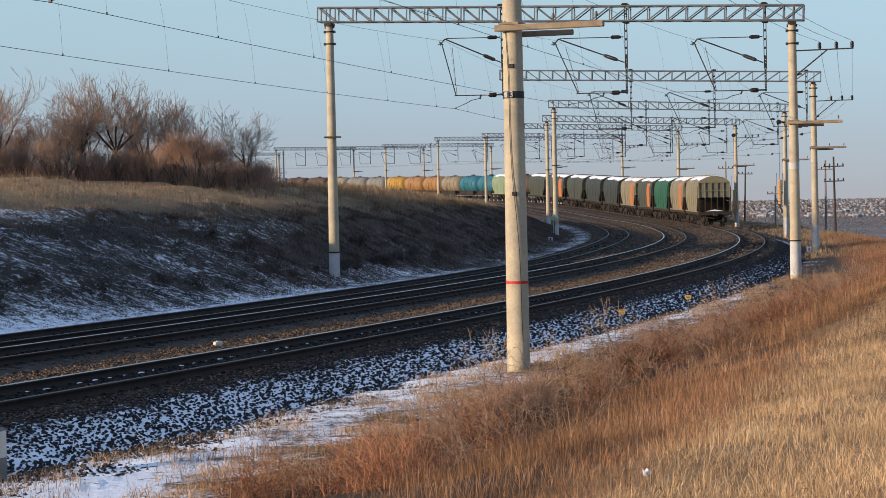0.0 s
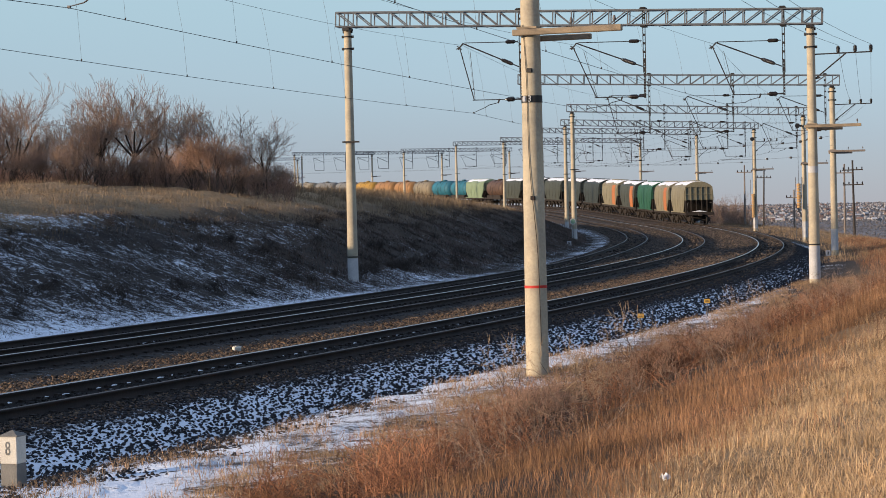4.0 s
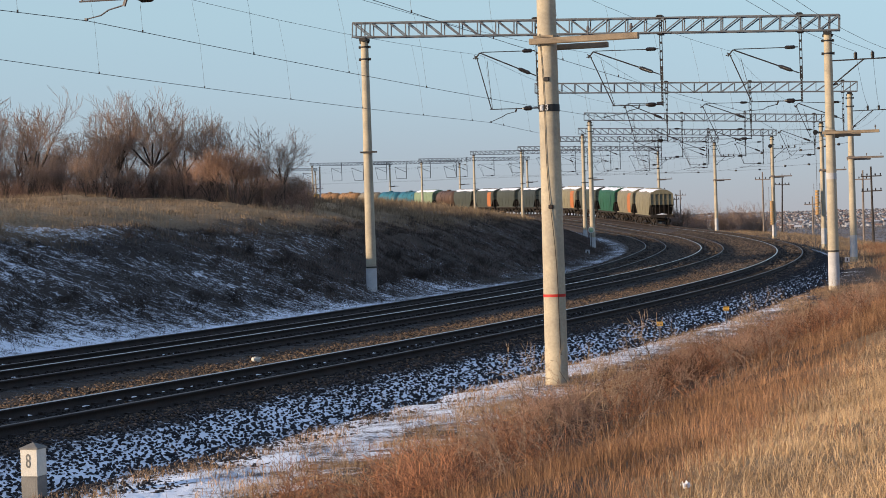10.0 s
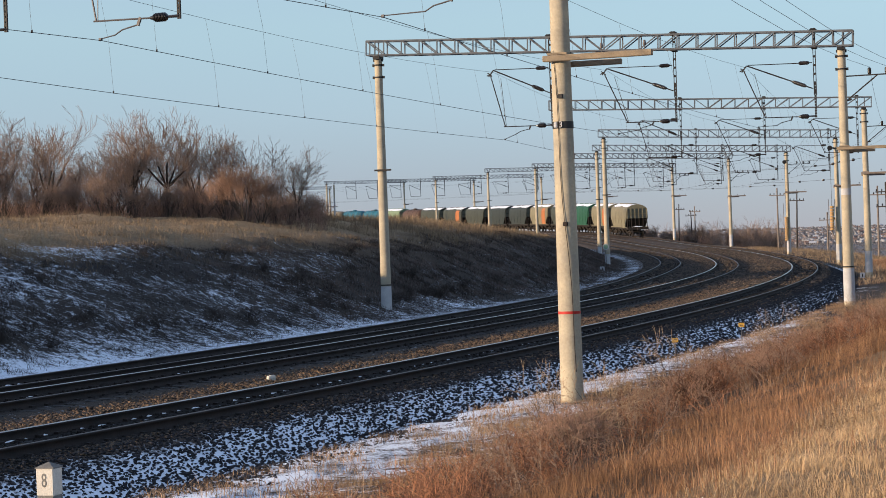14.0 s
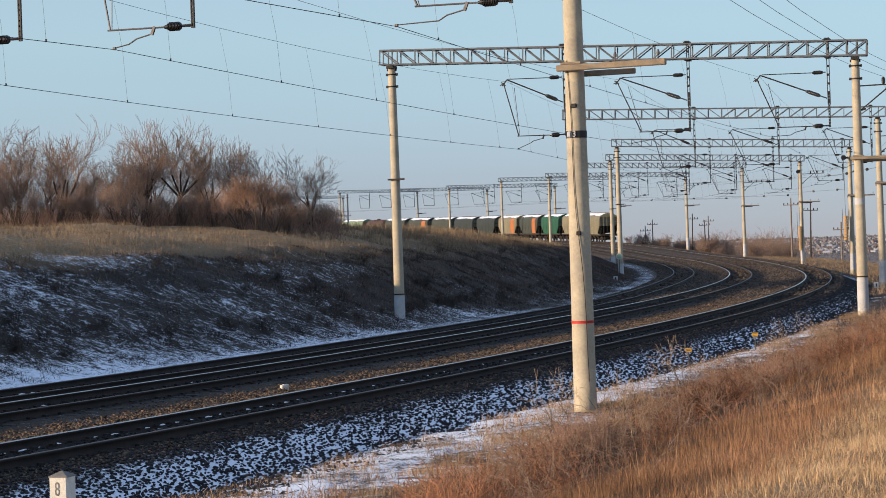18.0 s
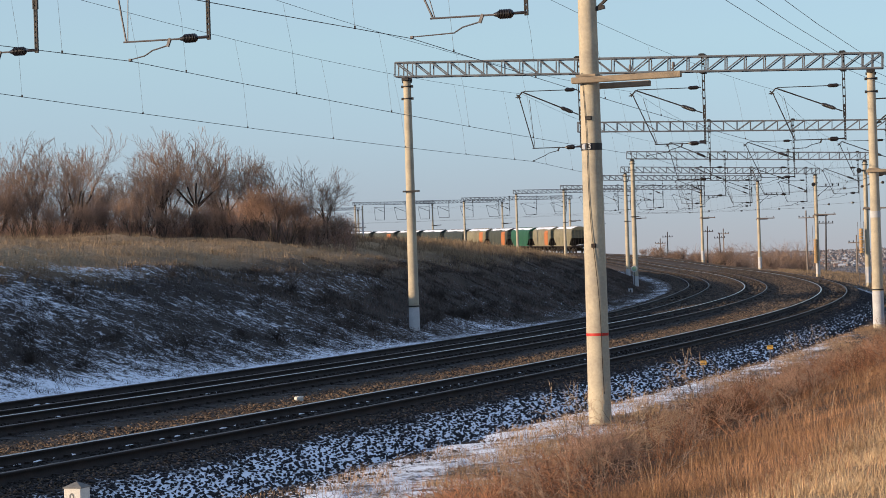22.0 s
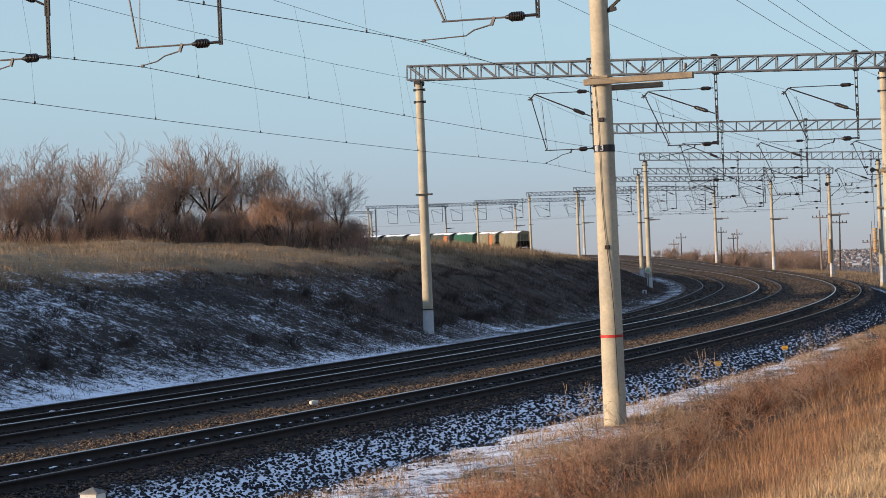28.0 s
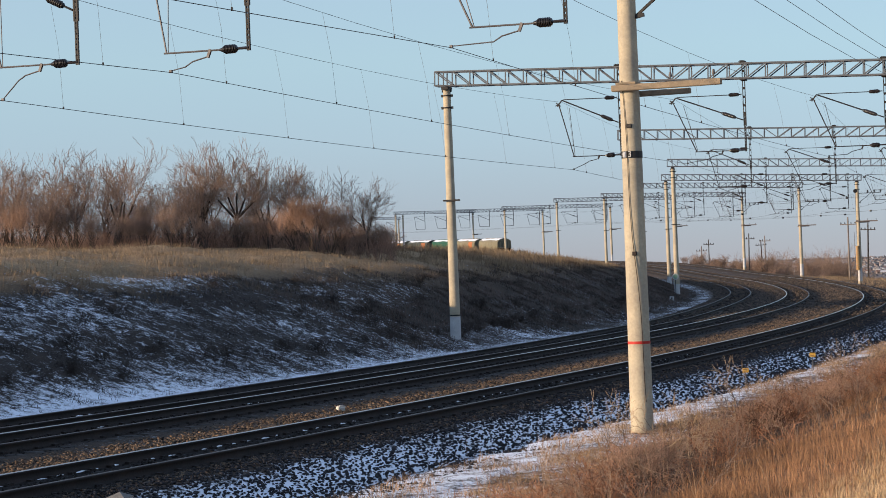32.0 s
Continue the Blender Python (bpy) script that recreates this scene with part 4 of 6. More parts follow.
def hopper(body, patch=None, tail=False):
    """A wagon for grain: curved body, snowy roof, ribbed ends, chutes below."""
    t = thing("hopper_wagon", pose(0, 0, 0), f"{body} grain hopper wagon, snowy curved roof" + (", orange side panel" if patch else ""), "hopper wagon", "wagons of the train")
    m = paint(body, COLOURS[body])
    underframe(t)
    half = [(1.50, 1.32), (1.56, 2.0), (1.58, 2.8), (1.55, 3.55), (1.42, 4.0)]
    ring = lambda y: [(x, y, z) for x, z in half] + [(-x, y, z) for x, z in half[::-1]]
    b = Solid()
    reach = lambda z: 5.9 if z > 2.6 else 4.5 + 1.4 * (z - 1.32) / 1.28
    b.loft([[(x, -reach(z), z), (x, reach(z), z), (-x, reach(z), z), (-x, -reach(z), z)] for x, z in [half[0], (1.57, 2.6)] + half[2:]])
    part("body", b, m, t, f"{body} painted sheet-metal body", None, True)
    # side ribs and doors' frames
    for x in (-1, 1):
        b = Solid()
        b.loft([[(x * (a - 0.02), -0.05, z), (x * (a + 0.014), -0.05, z), (x * (a + 0.014), 0.05, z), (x * (a - 0.02), 0.05, z)] for a, z in half])
        rib = b.mesh("side_rib", m)
        for y in np.linspace(-4.4, 4.4, 5):
            child(new("side_rib", rib), t, Matrix.Translation((0, y, 0)))
        part("sill", Solid().box(min(x * 1.5, x * 1.6), max(x * 1.5, x * 1.6), -6.0, 6.0, 1.28, 1.38), m, t)
    roof = [(1.43, 3.98), (1.27, 4.2), (0.8, 4.46), (0.3, 4.6), (-0.3, 4.6), (-0.8, 4.46), (-1.27, 4.2), (-1.43, 3.98)]
    b = Solid()
    b.loft([[(x, y, z) for x, z in roof] for y in (-6.1, 6.1)])
    part("roof", b, m, t, "curved roof", None, True)
    b = Solid()
    rings = []
    for y in np.linspace(-5.9, 5.9, 41):
        w = 1.17 + 0.10 * math.sin(y * 0.9 + len(body)) + 0.05 * math.sin(y * 2.3)
        side = [(w * q, float(np.interp(w * q, [0, 0.3, 0.8, 1.27, 1.43], [4.6, 4.6, 4.46, 4.2, 3.98]))) for q in (1.0, 0.75, 0.45, 0.15)]
        top = [(x, y, z + 0.015 + 0.04 * (1 - x / 1.3)) for x, z in side]
        rings.append(top + [(-x, yy, z) for x, yy, z in top[::-1]] + [(-0.3, y, 4.5), (0.3, y, 4.5)])
    b.loft(rings)
    part("snow_cover", b, SNOW, t, "white snow lying on the roof", None, True)
    for y in (-3.6, 0.0, 3.6):
        part("roof_hatch", Solid().box(-0.35, 0.35, y - 1.2, y + 1.2, 4.6, 4.72, bevel=0.03), m, t)
    # end walls: sheet with ribs; lower part black, its shade put into colour
    for d in (-1, 1):
        b = Solid()
        y = d * 5.95
        e0, e1 = min(y, y + d * 0.06), max(y, y + d * 0.06)
        b.box(-1.4, 1.4, e0, e1, 2.65, 4.02)
        w = part("end_wall", b, paint("pale_end", (0.17, 0.16, 0.115)), t, "pale drab ribbed end wall")
        for x in (-1.42, -0.85, -0.28, 0.28, 0.85, 1.42):
            part("rib", Solid().box(x - 0.04, x + 0.04, min(y, y + d * 0.16), max(y, y + d * 0.16), 2.6, 4.05), m, w)
            part("leg", Solid().box(x - 0.045, x + 0.045, min(y, y + d * 0.18), max(y, y + d * 0.18), 1.3, 2.6), UNDER, w, "lower rib coloured dark for shade")
        part("belt", Solid().box(-1.44, 1.44, min(y, y + d * 0.13), max(y, y + d * 0.13), 3.2, 3.28), m, w)
        low = Solid()
        low.loft([[(x, d * (q + e), z) for x, z, q in ((-1.46, 1.34, 4.5), (1.46, 1.34, 4.5), (1.46, 2.6, 5.9), (-1.46, 2.6, 5.9))] for e in (0.0, 0.05)])
        part("end_plate", low, UNDER, t, "sloping lower end plate coloured black for its shade")
        p = Solid()
        p.box(-1.45, 1.45, min(d * 5.9, d * 6.7), max(d * 5.9, d * 6.7), 1.24, 1.31)
        p.box(-0.8, 0.8, min(d * 6.1, d * 6.6), max(d * 6.1, d * 6.6), 1.31, 1.38)
        pl = part("platform", p, UNDER, t)
        if tail and d < 0:
            sn = Solid()
            sn.loft([[(-0.75, -6.65, 1.38), (0, -6.65, 1.5), (0.75, -6.65, 1.38)], [(-0.75, -6.1, 1.38), (0, -6.1, 1.52), (0.75, -6.1, 1.38)]])
            part("snow_lump", sn, SNOW, pl, "snow on the end platform")
        for x in (-1.3, 1.3):
            b = Solid()
            b.tube([(x, d * 6.65, 1.3), (x, d * 6.65, 2.3), (x * 0.85, d * 6.1, 2.35)], 0.02, 5)
            part("handrail", b, GREY_STEEL, pl)
    # discharge chutes
    for y in (-2.4, 0, 2.4):
        b = Solid()
        b.loft([[(-1.3, y - 1.15, 1.3), (1.3, y - 1.15, 1.3), (1.3, y + 1.15, 1.3), (-1.3, y + 1.15, 1.3)], [(-0.8, y - 0.35, 0.45), (0.8, y - 0.35, 0.45), (0.8, y + 0.35, 0.45), (-0.8, y + 0.35, 0.45)]])
        part("chute", b, UNDER, t)
    if patch:
        for x in (-1, 1):
            sol = Solid()
            ring2 = []
            for a, z in half:
                ring2.append([(x * (a - 0.01), -4.6, z), (x * (a + 0.014), -4.6, z), (x * (a + 0.014), -2.2, z), (x * (a - 0.01), -2.2, z)])
            sol.loft(ring2)
            part("panel", sol, paint("orange", COLOURS["orange"]), t, "orange painted side panel")
    return t


def tanker(body):
    t = thing("tank_wagon", pose(0, 0, 0), f"{body} painted tank wagon with a round barrel", "tank wagon", "wagons of the train")
    m = paint(body, COLOURS[body])
    underframe(t, 0.82)
    b = Solid()
    ys = [(-5.1, 0.25), (-5.04, 0.8), (-4.88, 1.2), (-4.62, 1.45), (-4.4, 1.5), (4.4, 1.5), (4.62, 1.45), (4.88, 1.2), (5.04, 0.8), (5.1, 0.25)]
    b.tube([(0, y, 2.92) for y, r in ys], [r for y, r in ys], 28)
    part("barrel", b, m, t, f"{body} cylindrical barrel", None, True)
    for y in (-4.2, -1.5, 1.5, 4.2):
        s = Solid()
        s.tube([(0, y - 0.06, 2.92), (0, y + 0.06, 2.92)], 1.52, 28)
        part("strap", s, UNDER, t)
    part("dome", Solid().tube([(0, 0, 4.3), (0, 0, 4.62), (0, 0, 4.66)], [0.42, 0.42, 0.2], 16), m, t)
    part("walkway", Solid().box(-0.5, 0.5, -1.6, 1.6, 4.42, 4.46), UNDER, t)
    for x in (-1, 1):
        lad = Solid()
        for y in (-0.25, 0.25):
            lad.tube([(x * 1.58, y, 1.3), (x * 1.58, y, 3.0), (x * 0.8, y, 4.4)], 0.025, 5)
        for z in np.arange(1.5, 3.0, 0.3):
            lad.bar((x * 1.58, -0.25, z), (x * 1.58, 0.25, z), 0.03)
        part("ladder", lad, UNDER, t)
        part("saddle", Solid().box(min(x * 0.6, x * 1.35), max(x * 0.6, x * 1.35), -4.6, 4.6, 1.2, 1.75), UNDER, t)
    return t


TRAIN = [("h", "beige", 0), ("h", "beige", 1), ("h", "green", 0), ("h", "olive", 1), ("h", "beige", 1), ("h", "slate", 0), ("h", "slate", 0), ("h", "olive", 0), ("h", "olive", 1), ("h", "olive", 0), ("t", "brown", 0), ("h", "mint", 0), ("t", "blue", 0), ("t", "blue", 0), ("t", "sand", 0), ("t", "ochre", 0), ("t", "ochre", 0), ("t", "yellow", 0), ("t", "grey", 0), ("t", "grey", 0), ("t", "cream", 0), ("t", "brown", 0), ("t", "brown", 0), ("t", "grey", 0), ("t", "brown", 0), ("t", "brown", 0)]
ALONG = np.cumsum([0.0] + [12.4 if kind == "t" or c == "mint" else LEN for kind, c, p in TRAIN])  # each wagon's rear coupling from the tail
TAIL, SPEED = 176.7, 7.75


def wagon_pose(s):
    a, b = Vector(line(s - 5.25)), Vector(line(s + 5.25))
    d = (b - a).normalized()
    x = d.cross(Vector((0, 0, 1))).normalized()
    z = x.cross(d)
    m = Matrix((x, d, z)).transposed().to_4x4()
    return Matrix.Translation((a + b) / 2) @ m


wagons = [hopper(c, p or None, tail=(i == 0)) if kind == "h" else tanker(c) for i, (kind, c, p) in enumerate(TRAIN)]
for i, w in enumerate(wagons):
    w.matrix_basis = wagon_pose(TAIL + (ALONG[i] + ALONG[i + 1]) / 2)

# ---- vegetation ----
def blade_surface(name, a, b, vary=0.35):
    """Thin dry leaves: diffuse with some light coming through."""
    m = bpy.data.materials.new(name)
    m.use_nodes = True
    n, l = m.node_tree.nodes, m.node_tree.links
    bsdf = n["Principled BSDF"]
    g = n.new("ShaderNodeNewGeometry")
    rnd = n.new("ShaderNodeMix")
    rnd.data_type = "RGBA"
    rnd.inputs["A"].default_value, rnd.inputs["B"].default_value = (*a, 1), (*b, 1)
    l.new(g.outputs["Random Per Island"], rnd.inputs["Factor"])
    t = n.new("ShaderNodeTexNoise")
    t.inputs["Scale"].default_value, t.inputs["Detail"].default_value = 0.5, 3
    l.new(g.outputs["Position"], t.inputs["Vector"])
    r = n.new("ShaderNodeMapRange")
    r.inputs["From Min"].default_value, r.inputs["From Max"].default_value = 0.3, 0.7
    r.inputs["To Min"].default_value, r.inputs["To Max"].default_value = 1 - vary, 1 + vary
    l.new(t.outputs["Fac"], r.inputs["Value"])
    x = n.new("ShaderNodeMix")
    x.data_type, x.blend_type = "RGBA", "MULTIPLY"
    x.inputs["Factor"].default_value = 1
    l.new(rnd.outputs["Result"], x.inputs["A"])
    l.new(r.outputs["Result"], x.inputs["B"])
    l.new(x.outputs["Result"], bsdf.inputs["Base Color"])
    bsdf.inputs["Roughness"].default_value = 0.8
    bsdf.inputs["Specular IOR Level"].default_value = 0.2
    return m


STRAW = blade_surface("dry_straw", (0.60, 0.43, 0.25), (0.36, 0.23, 0.12))
RUSTY = blade_surface("rusty_grass", (0.38, 0.215, 0.11), (0.14, 0.07, 0.038), 0.7)
TUFT = blade_surface("tuft_straw", (0.46, 0.31, 0.18), (0.16, 0.095, 0.055), 0.5)
RUSSET = blade_surface("russet_stalks", (0.31, 0.16, 0.088), (0.10, 0.052, 0.034), 0.8)
# dark second tone and strong variation put shadows into the brush's colour
RED_BRUSH = blade_surface("red_brush", (0.31, 0.145, 0.075), (0.055, 0.03, 0.022), 0.85)
# near-black tone for low blades: shade in the brush's gaps as colour
BRUSH_SHADE = blade_surface("brush_shade", (0.075, 0.04, 0.027), (0.025, 0.016, 0.012), 0.5)
GREY_BRUSH = blade_surface("grey_brush", (0.33, 0.235, 0.17), (0.12, 0.085, 0.065), 0.5)
STRAW_TUFT = blade_surface("straw_tuft", (0.50, 0.33, 0.17), (0.22, 0.135, 0.07), 0.4)
TAN = blade_surface("tan_grass", (0.31, 0.225, 0.14), (0.13, 0.092, 0.06), 0.45)
# these two: dead growth darkened further so its colour carries the bank's shade
SHADED_DUN = blade_surface("shaded_dun_grass", (0.17, 0.125, 0.10), (0.065, 0.048, 0.041), 0.45)
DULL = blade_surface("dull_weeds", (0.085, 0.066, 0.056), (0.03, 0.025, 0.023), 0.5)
BARK = surface("tree_bark", (0.085, 0.065, 0.052), (0.045, 0.036, 0.031), 0.4, 0.9, 0.4)
TWIG = blade_surface("bare_twigs", (0.36, 0.25, 0.19), (0.14, 0.10, 0.08), 0.3)
RED_TWIG = blade_surface("reddish_twigs", (0.42, 0.265, 0.185), (0.19, 0.12, 0.088), 0.35)
THICKET = blade_surface("thicket_twigs", (0.33, 0.205, 0.15), (0.15, 0.098, 0.076), 0.4)
PALE_STALK = blade_surface("pale_stalks", (0.48, 0.36, 0.24), (0.28, 0.19, 0.12))


def scatter(count, s0, s1, o0, o1, seed, clump=0.0, s_pow=1.0, per=14):
    r = np.random.RandomState(seed)
    if clump:
        n = max(1, count // per)
        cs, co = s0 + (s1 - s0) * r.uniform(0, 1, n) ** s_pow, r.uniform(o0, o1, n)
        i = r.randint(0, n, count)
        s, o = cs[i] + r.normal(0, clump, count), co[i] + r.normal(0, clump, count)
    else:
        s, o = s0 + (s1 - s0) * r.uniform(0, 1, count) ** s_pow, r.uniform(o0, o1, count)
    p = line(s, o)
    z, ss, oo = ground_z(p[:, 0], p[:, 1])
    p[:, 2] = z - 0.02
    return p, ss, oo, r


def blades(name, label, category, material, p, r, h0, h1, width, lean=0.35):
    """Tapered bent blades rooted at p."""
    n = len(p)
    h = r.uniform(h0, h1, n) * r.uniform(0.7, 1.0, n)
    a, f = r.uniform(0, 6.28, n), r.uniform(0, 6.28, n)
    w = width * r.uniform(0.6, 1.4, n)
    side = np.stack([np.cos(f), np.sin(f), 0 * f], 1) * w[:, None]
    le = np.abs(r.normal(0, lean, n))
    out = np.stack([np.cos(a) * le, np.sin(a) * le, 0 * a], 1)
    up = np.stack([0 * h, 0 * h, h], 1)
    m = p + up * 0.55 + out * (h * 0.35)[:, None]
    t = p + up * (1 - 0.25 * le[:, None]) + out * h[:, None]
    v = np.stack([p - side / 2, p + side / 2, m - side * 0.38, m + side * 0.38, t], 1).reshape(-1, 3)
    k = np.arange(n)[:, None, None] * 5
    tri = (np.array([(0, 1, 3), (0, 3, 2), (2, 3, 4)])[None] + k).reshape(-1, 3)
    me = tri_mesh(name, v, tri, material)
    return tagged(new(name, me), label, category, kind="stuff")


def sticks(p0, p1, r0, r1):
    """Three-sided tapered rods between pairs of places, as arrays."""
    p0, p1 = np.asarray(p0, float), np.asarray(p1, float)
    d = p1 - p0
    d /= np.maximum(np.linalg.norm(d, axis=1, keepdims=True), 1e-6)
    ref = np.where(np.abs(d[:, 2:3]) > 0.9, np.array([[1.0, 0, 0]]), np.array([[0, 0, 1.0]]))
    u = np.cross(d, ref)
    u /= np.maximum(np.linalg.norm(u, axis=1, keepdims=True), 1e-6)
    w = np.cross(u, d)
    ring = [u * math.cos(a) + w * math.sin(a) for a in (0, 2.094, 4.189)]
    v = np.stack([p0 + q * np.asarray(r0)[:, None] for q in ring] + [p1 + q * np.asarray(r1)[:, None] for q in ring], 1).reshape(-1, 3)
    k = np.arange(len(p0))[:, None, None] * 6
    f = (np.array([(0, 1, 4, 3), (1, 2, 5, 4), (2, 0, 3, 5)])[None] + k).reshape(-1, 4)
    return v, f


def grow(r, height, stems, spread, levels=5, forks=3, up=0.25, ratio=0.68, first=0.38):
    """Branch segments of a bare tree: thick wood and twigs apart."""
    wood, twig = [], []
    todo = []
    for _ in range(stems):
        a, le = r.uniform(0, 6.28), r.uniform(0.05, spread)
        d = np.array([math.cos(a) * le, math.sin(a) * le, 1.0])
        todo.append((np.array([r.normal(0, 0.12), r.normal(0, 0.12), -0.15]) if stems > 1 else np.array([0, 0, -0.15]), d / np.linalg.norm(d), height * first * r.uniform(0.8, 1.2), 0.02 * height / (stems ** 0.35), 0))
    while todo:
        p, d, ln, rad, lv = todo.pop()
        n = 3
        for i in range(n):
            nd = d + r.normal(0, 0.075, 3) + np.array([0, 0, up * 0.12])
            nd /= np.linalg.norm(nd)
            q = p + nd * ln / n
            rr = rad * (1 - 0.12)
            (wood if lv < 2 else twig).append((p, q, rad, rr))
            if 0 < lv < levels and i < n - 1 and r.uniform() < 0.6:
                ax = r.normal(0, 1, 3)
                sd = nd + ax / np.linalg.norm(ax) * 0.75 + np.array([0, 0, up * 0.5])
                todo.append((q, sd / np.linalg.norm(sd), ln * ratio * r.uniform(0.6, 0.9), rr * 0.5, lv + 1))
            p, d, rad = q, nd, rr
        if lv < levels:
            for _ in range(forks if lv < 3 else 2):
                ax = r.normal(0, 1, 3)
                nd = d + ax / np.linalg.norm(ax) * r.uniform(0.45, 0.95) + np.array([0, 0, up * 0.4])
                todo.append((p, nd / np.linalg.norm(nd), ln * ratio * r.uniform(0.8, 1.15), rad * 0.66, lv + 1))
    return wood, twig


def tree_meshes(name, seed, twig_mat, min_r=0.0055, stout=1.0, **kw):
    r = np.random.RandomState(seed)
    wood, twig = grow(r, **kw)
    out = []
    for part_name, seg, mat, g in (("trunk", wood, BARK, stout), ("crown", twig, twig_mat, 1.0)):
        v, f = sticks([s[0] for s in seg], [s[1] for s in seg], [g * max(s[2], min_r) for s in seg], [g * max(s[3], min_r) for s in seg])
        out.append(tri_mesh(part_name, v, f, mat))
    return out


def plant(name, meshes, label, category, x, y, turn, size, group):
    z = float(ground_z([x], [y])[0][0])
    t = thing(name, pose(x, y, z, 0, 0, turn) @ Matrix.Diagonal((size, size, size, 1)), label, category, group)
    for n, me in zip(("trunk", "crown") if name == "tree" else ("stem", "crown"), meshes):
        tagged(child(new(n, me), t), kind="" if name == "tree" else "stuff")
    return t


TREES = [tree_meshes("tree", 40 + i, TWIG, min_r=0.0062, stout=1.5, height=5.8, stems=2 + i % 3, spread=0.8, levels=5, forks=3, up=0.3, first=0.27, ratio=0.75) for i in range(4)]
BUSHES = [tree_meshes("bush", 60 + i, RED_TWIG if i < 1 else TWIG, min_r=0.0052, height=3.7, stems=18, spread=0.75, levels=4, forks=3, up=0.5, first=0.42) for i in range(4)]
LOWS = [tree_meshes("shrub", 80 + i, RED_TWIG, min_r=0.004, height=1.1, stems=16, spread=0.9, levels=3, forks=2, up=0.1, first=0.45) for i in range(3)]

LOWS.append(tree_meshes("shrub", 90, PALE_STALK, min_r=0.003, height=1.0, stems=6, spread=1.2, levels=3, forks=2, up=0.1, first=0.5))
DARKS = [tree_meshes("shrub", 95 + i, DULL, min_r=0.006, height=0.9, stems=22, spread=1.3, levels=3, forks=2, up=0.0, first=0.45) for i in range(2)]
rv = random.Random(9)
WOOD_LABEL = "bare leafless tree with a spreading twiggy crown"
TALL = [max(v.co.z for me in pair for v in me.vertices) for pair in TREES]
WIDE = [max(v.co.z for me in pair for v in me.vertices) for pair in BUSHES]
for b, d, k, tall in ((-13.4, 114, 0, 5.2), (-12.6, 118, 3, 4.8), (-11.75, 115, 1, 5.6), (-11.1, 119, 2, 5.2), (-10.75, 114, 3, 5.6), (-9.7, 121, 0, 3.6), (-8.4, 114, 1, 5.6), (-8.0, 118, 2, 5.0), (-7.5, 114, 0, 5.6), (-6.9, 119, 3, 4.6), (-6.5, 116, 2, 4.9), (-5.7, 118, 0, 4.8), (-5.3, 115, 3, 5.0), (-4.0, 118, 2, 4.1), (-14.6, 118, 2, 5.2), (-9.2, 126, 3, 4.2), (-14.0, 122, 1, 4.8)):
    a = radians(b)
    plant("tree", TREES[k], WOOD_LABEL, "tree", d * math.sin(a), d * math.cos(a), rv.uniform(0, 360), 1.07 * tall / TALL[k], "trees on the bank")
for b, d, k, tall in ((-5.4, 109, 0, 3.3), (-4.95, 110, 0, 2.9), (-5.9, 110, 0, 2.9), (-4.6, 112, 1, 1.9), (-4.2, 114, 2, 1.9), (-6.6, 112, 2, 2.2), (-7.4, 111, 3, 2.0), (-8.3, 110, 2, 2.2), (-9.2, 108, 3, 2.3), (-9.9, 110, 1, 2.5), (-10.5, 108, 2, 2.4), (-11.3, 108, 1, 2.3), (-12.2, 109, 3, 2.5), (-13.2, 107, 0, 2.4), (-3.7, 118, 3, 1.9), (-3.4, 124, 2, 1.7), (-5.9, 124, 1, 3.2), (-8.9, 126, 0, 3.4), (-10.2, 124, 3, 3.3), (-7.0, 126, 1, 3.4), (-4.4, 130, 2, 2.4), (-14.2, 112, 2, 3.2), (-12.4, 124, 0, 3.6)):
    a = radians(b)
    plant("bush", BUSHES[k], "reddish leafless bush of many thin stems" if k < 1 else "grey-brown leafless bush of many thin stems", "bush", d * math.sin(a), d * math.cos(a), rv.uniform(0, 360), tall / WIDE[k], "bushes on the bank")
for i in range(9):
    b, d = -15 + 11.0 * (i + rv.uniform(-0.4, 0.4)) / 9, rv.uniform(108, 140)
    a = radians(b)
    plant("bush", BUSHES[2 + i % 2], "grey-brown leafless bush of many thin stems", "bush", d * math.sin(a), d * math.cos(a), rv.uniform(0, 360), rv.uniform(0.6, 0.9), "bushes on the bank")
# far scrub beside the line
for i in range(34):
    s = rv.uniform(330, 600)
    o = rv.uniform(9, 60)
    p = line(s, o)
    plant("bush", BUSHES[i % 4], "small far leafless bush beside the line", "bush", p[0], p[1], rv.uniform(0, 360), rv.uniform(0.5, 1.0), "far scrub")

for i in range(46):
    b, d = radians(rv.uniform(4.4, 8.7)), rv.uniform(318, 430)
    x, y = d * math.sin(b), d * math.cos(b)
    z = float(ground_z([x], [y])[0][0])
    plant("bush", BUSHES[1 + i % 3], "tall bare leafless bush behind the curve", "bush", x, y, rv.uniform(0, 360), rv.uniform(0.5, 1.0) * max(3.0, 3.9 + 0.002 * d - z) / 4.4, "bushes behind the curve")

# the camera's hill: straw, russet stalks, shrubs
p, s, o, r = scatter(430000, -13, 34, 11.3, 17.8, 1, 0.08)
k = r.uniform(0, 1, len(p)) < np.clip((o - np.interp(s, *STRAW_EDGE) - 0.35 * wave(p[:, 0], p[:, 1], 4, 31)) / 0.9, 0.0, 1)
blades("dry_grass", "dense dry golden grass on the slope", "grass", STRAW, p[k], r, 0.06, 0.23, 0.004, 1.1)
p, s, o, r = scatter(120000, 30, 150, 4.6, 17, 2, 0.3)
k = r.uniform(0, 1, len(p)) < np.clip((o - 6.0 + 1.2 * np.clip((s - 70) / 20, 0, 1)) / 2.0, 0.0, 1)
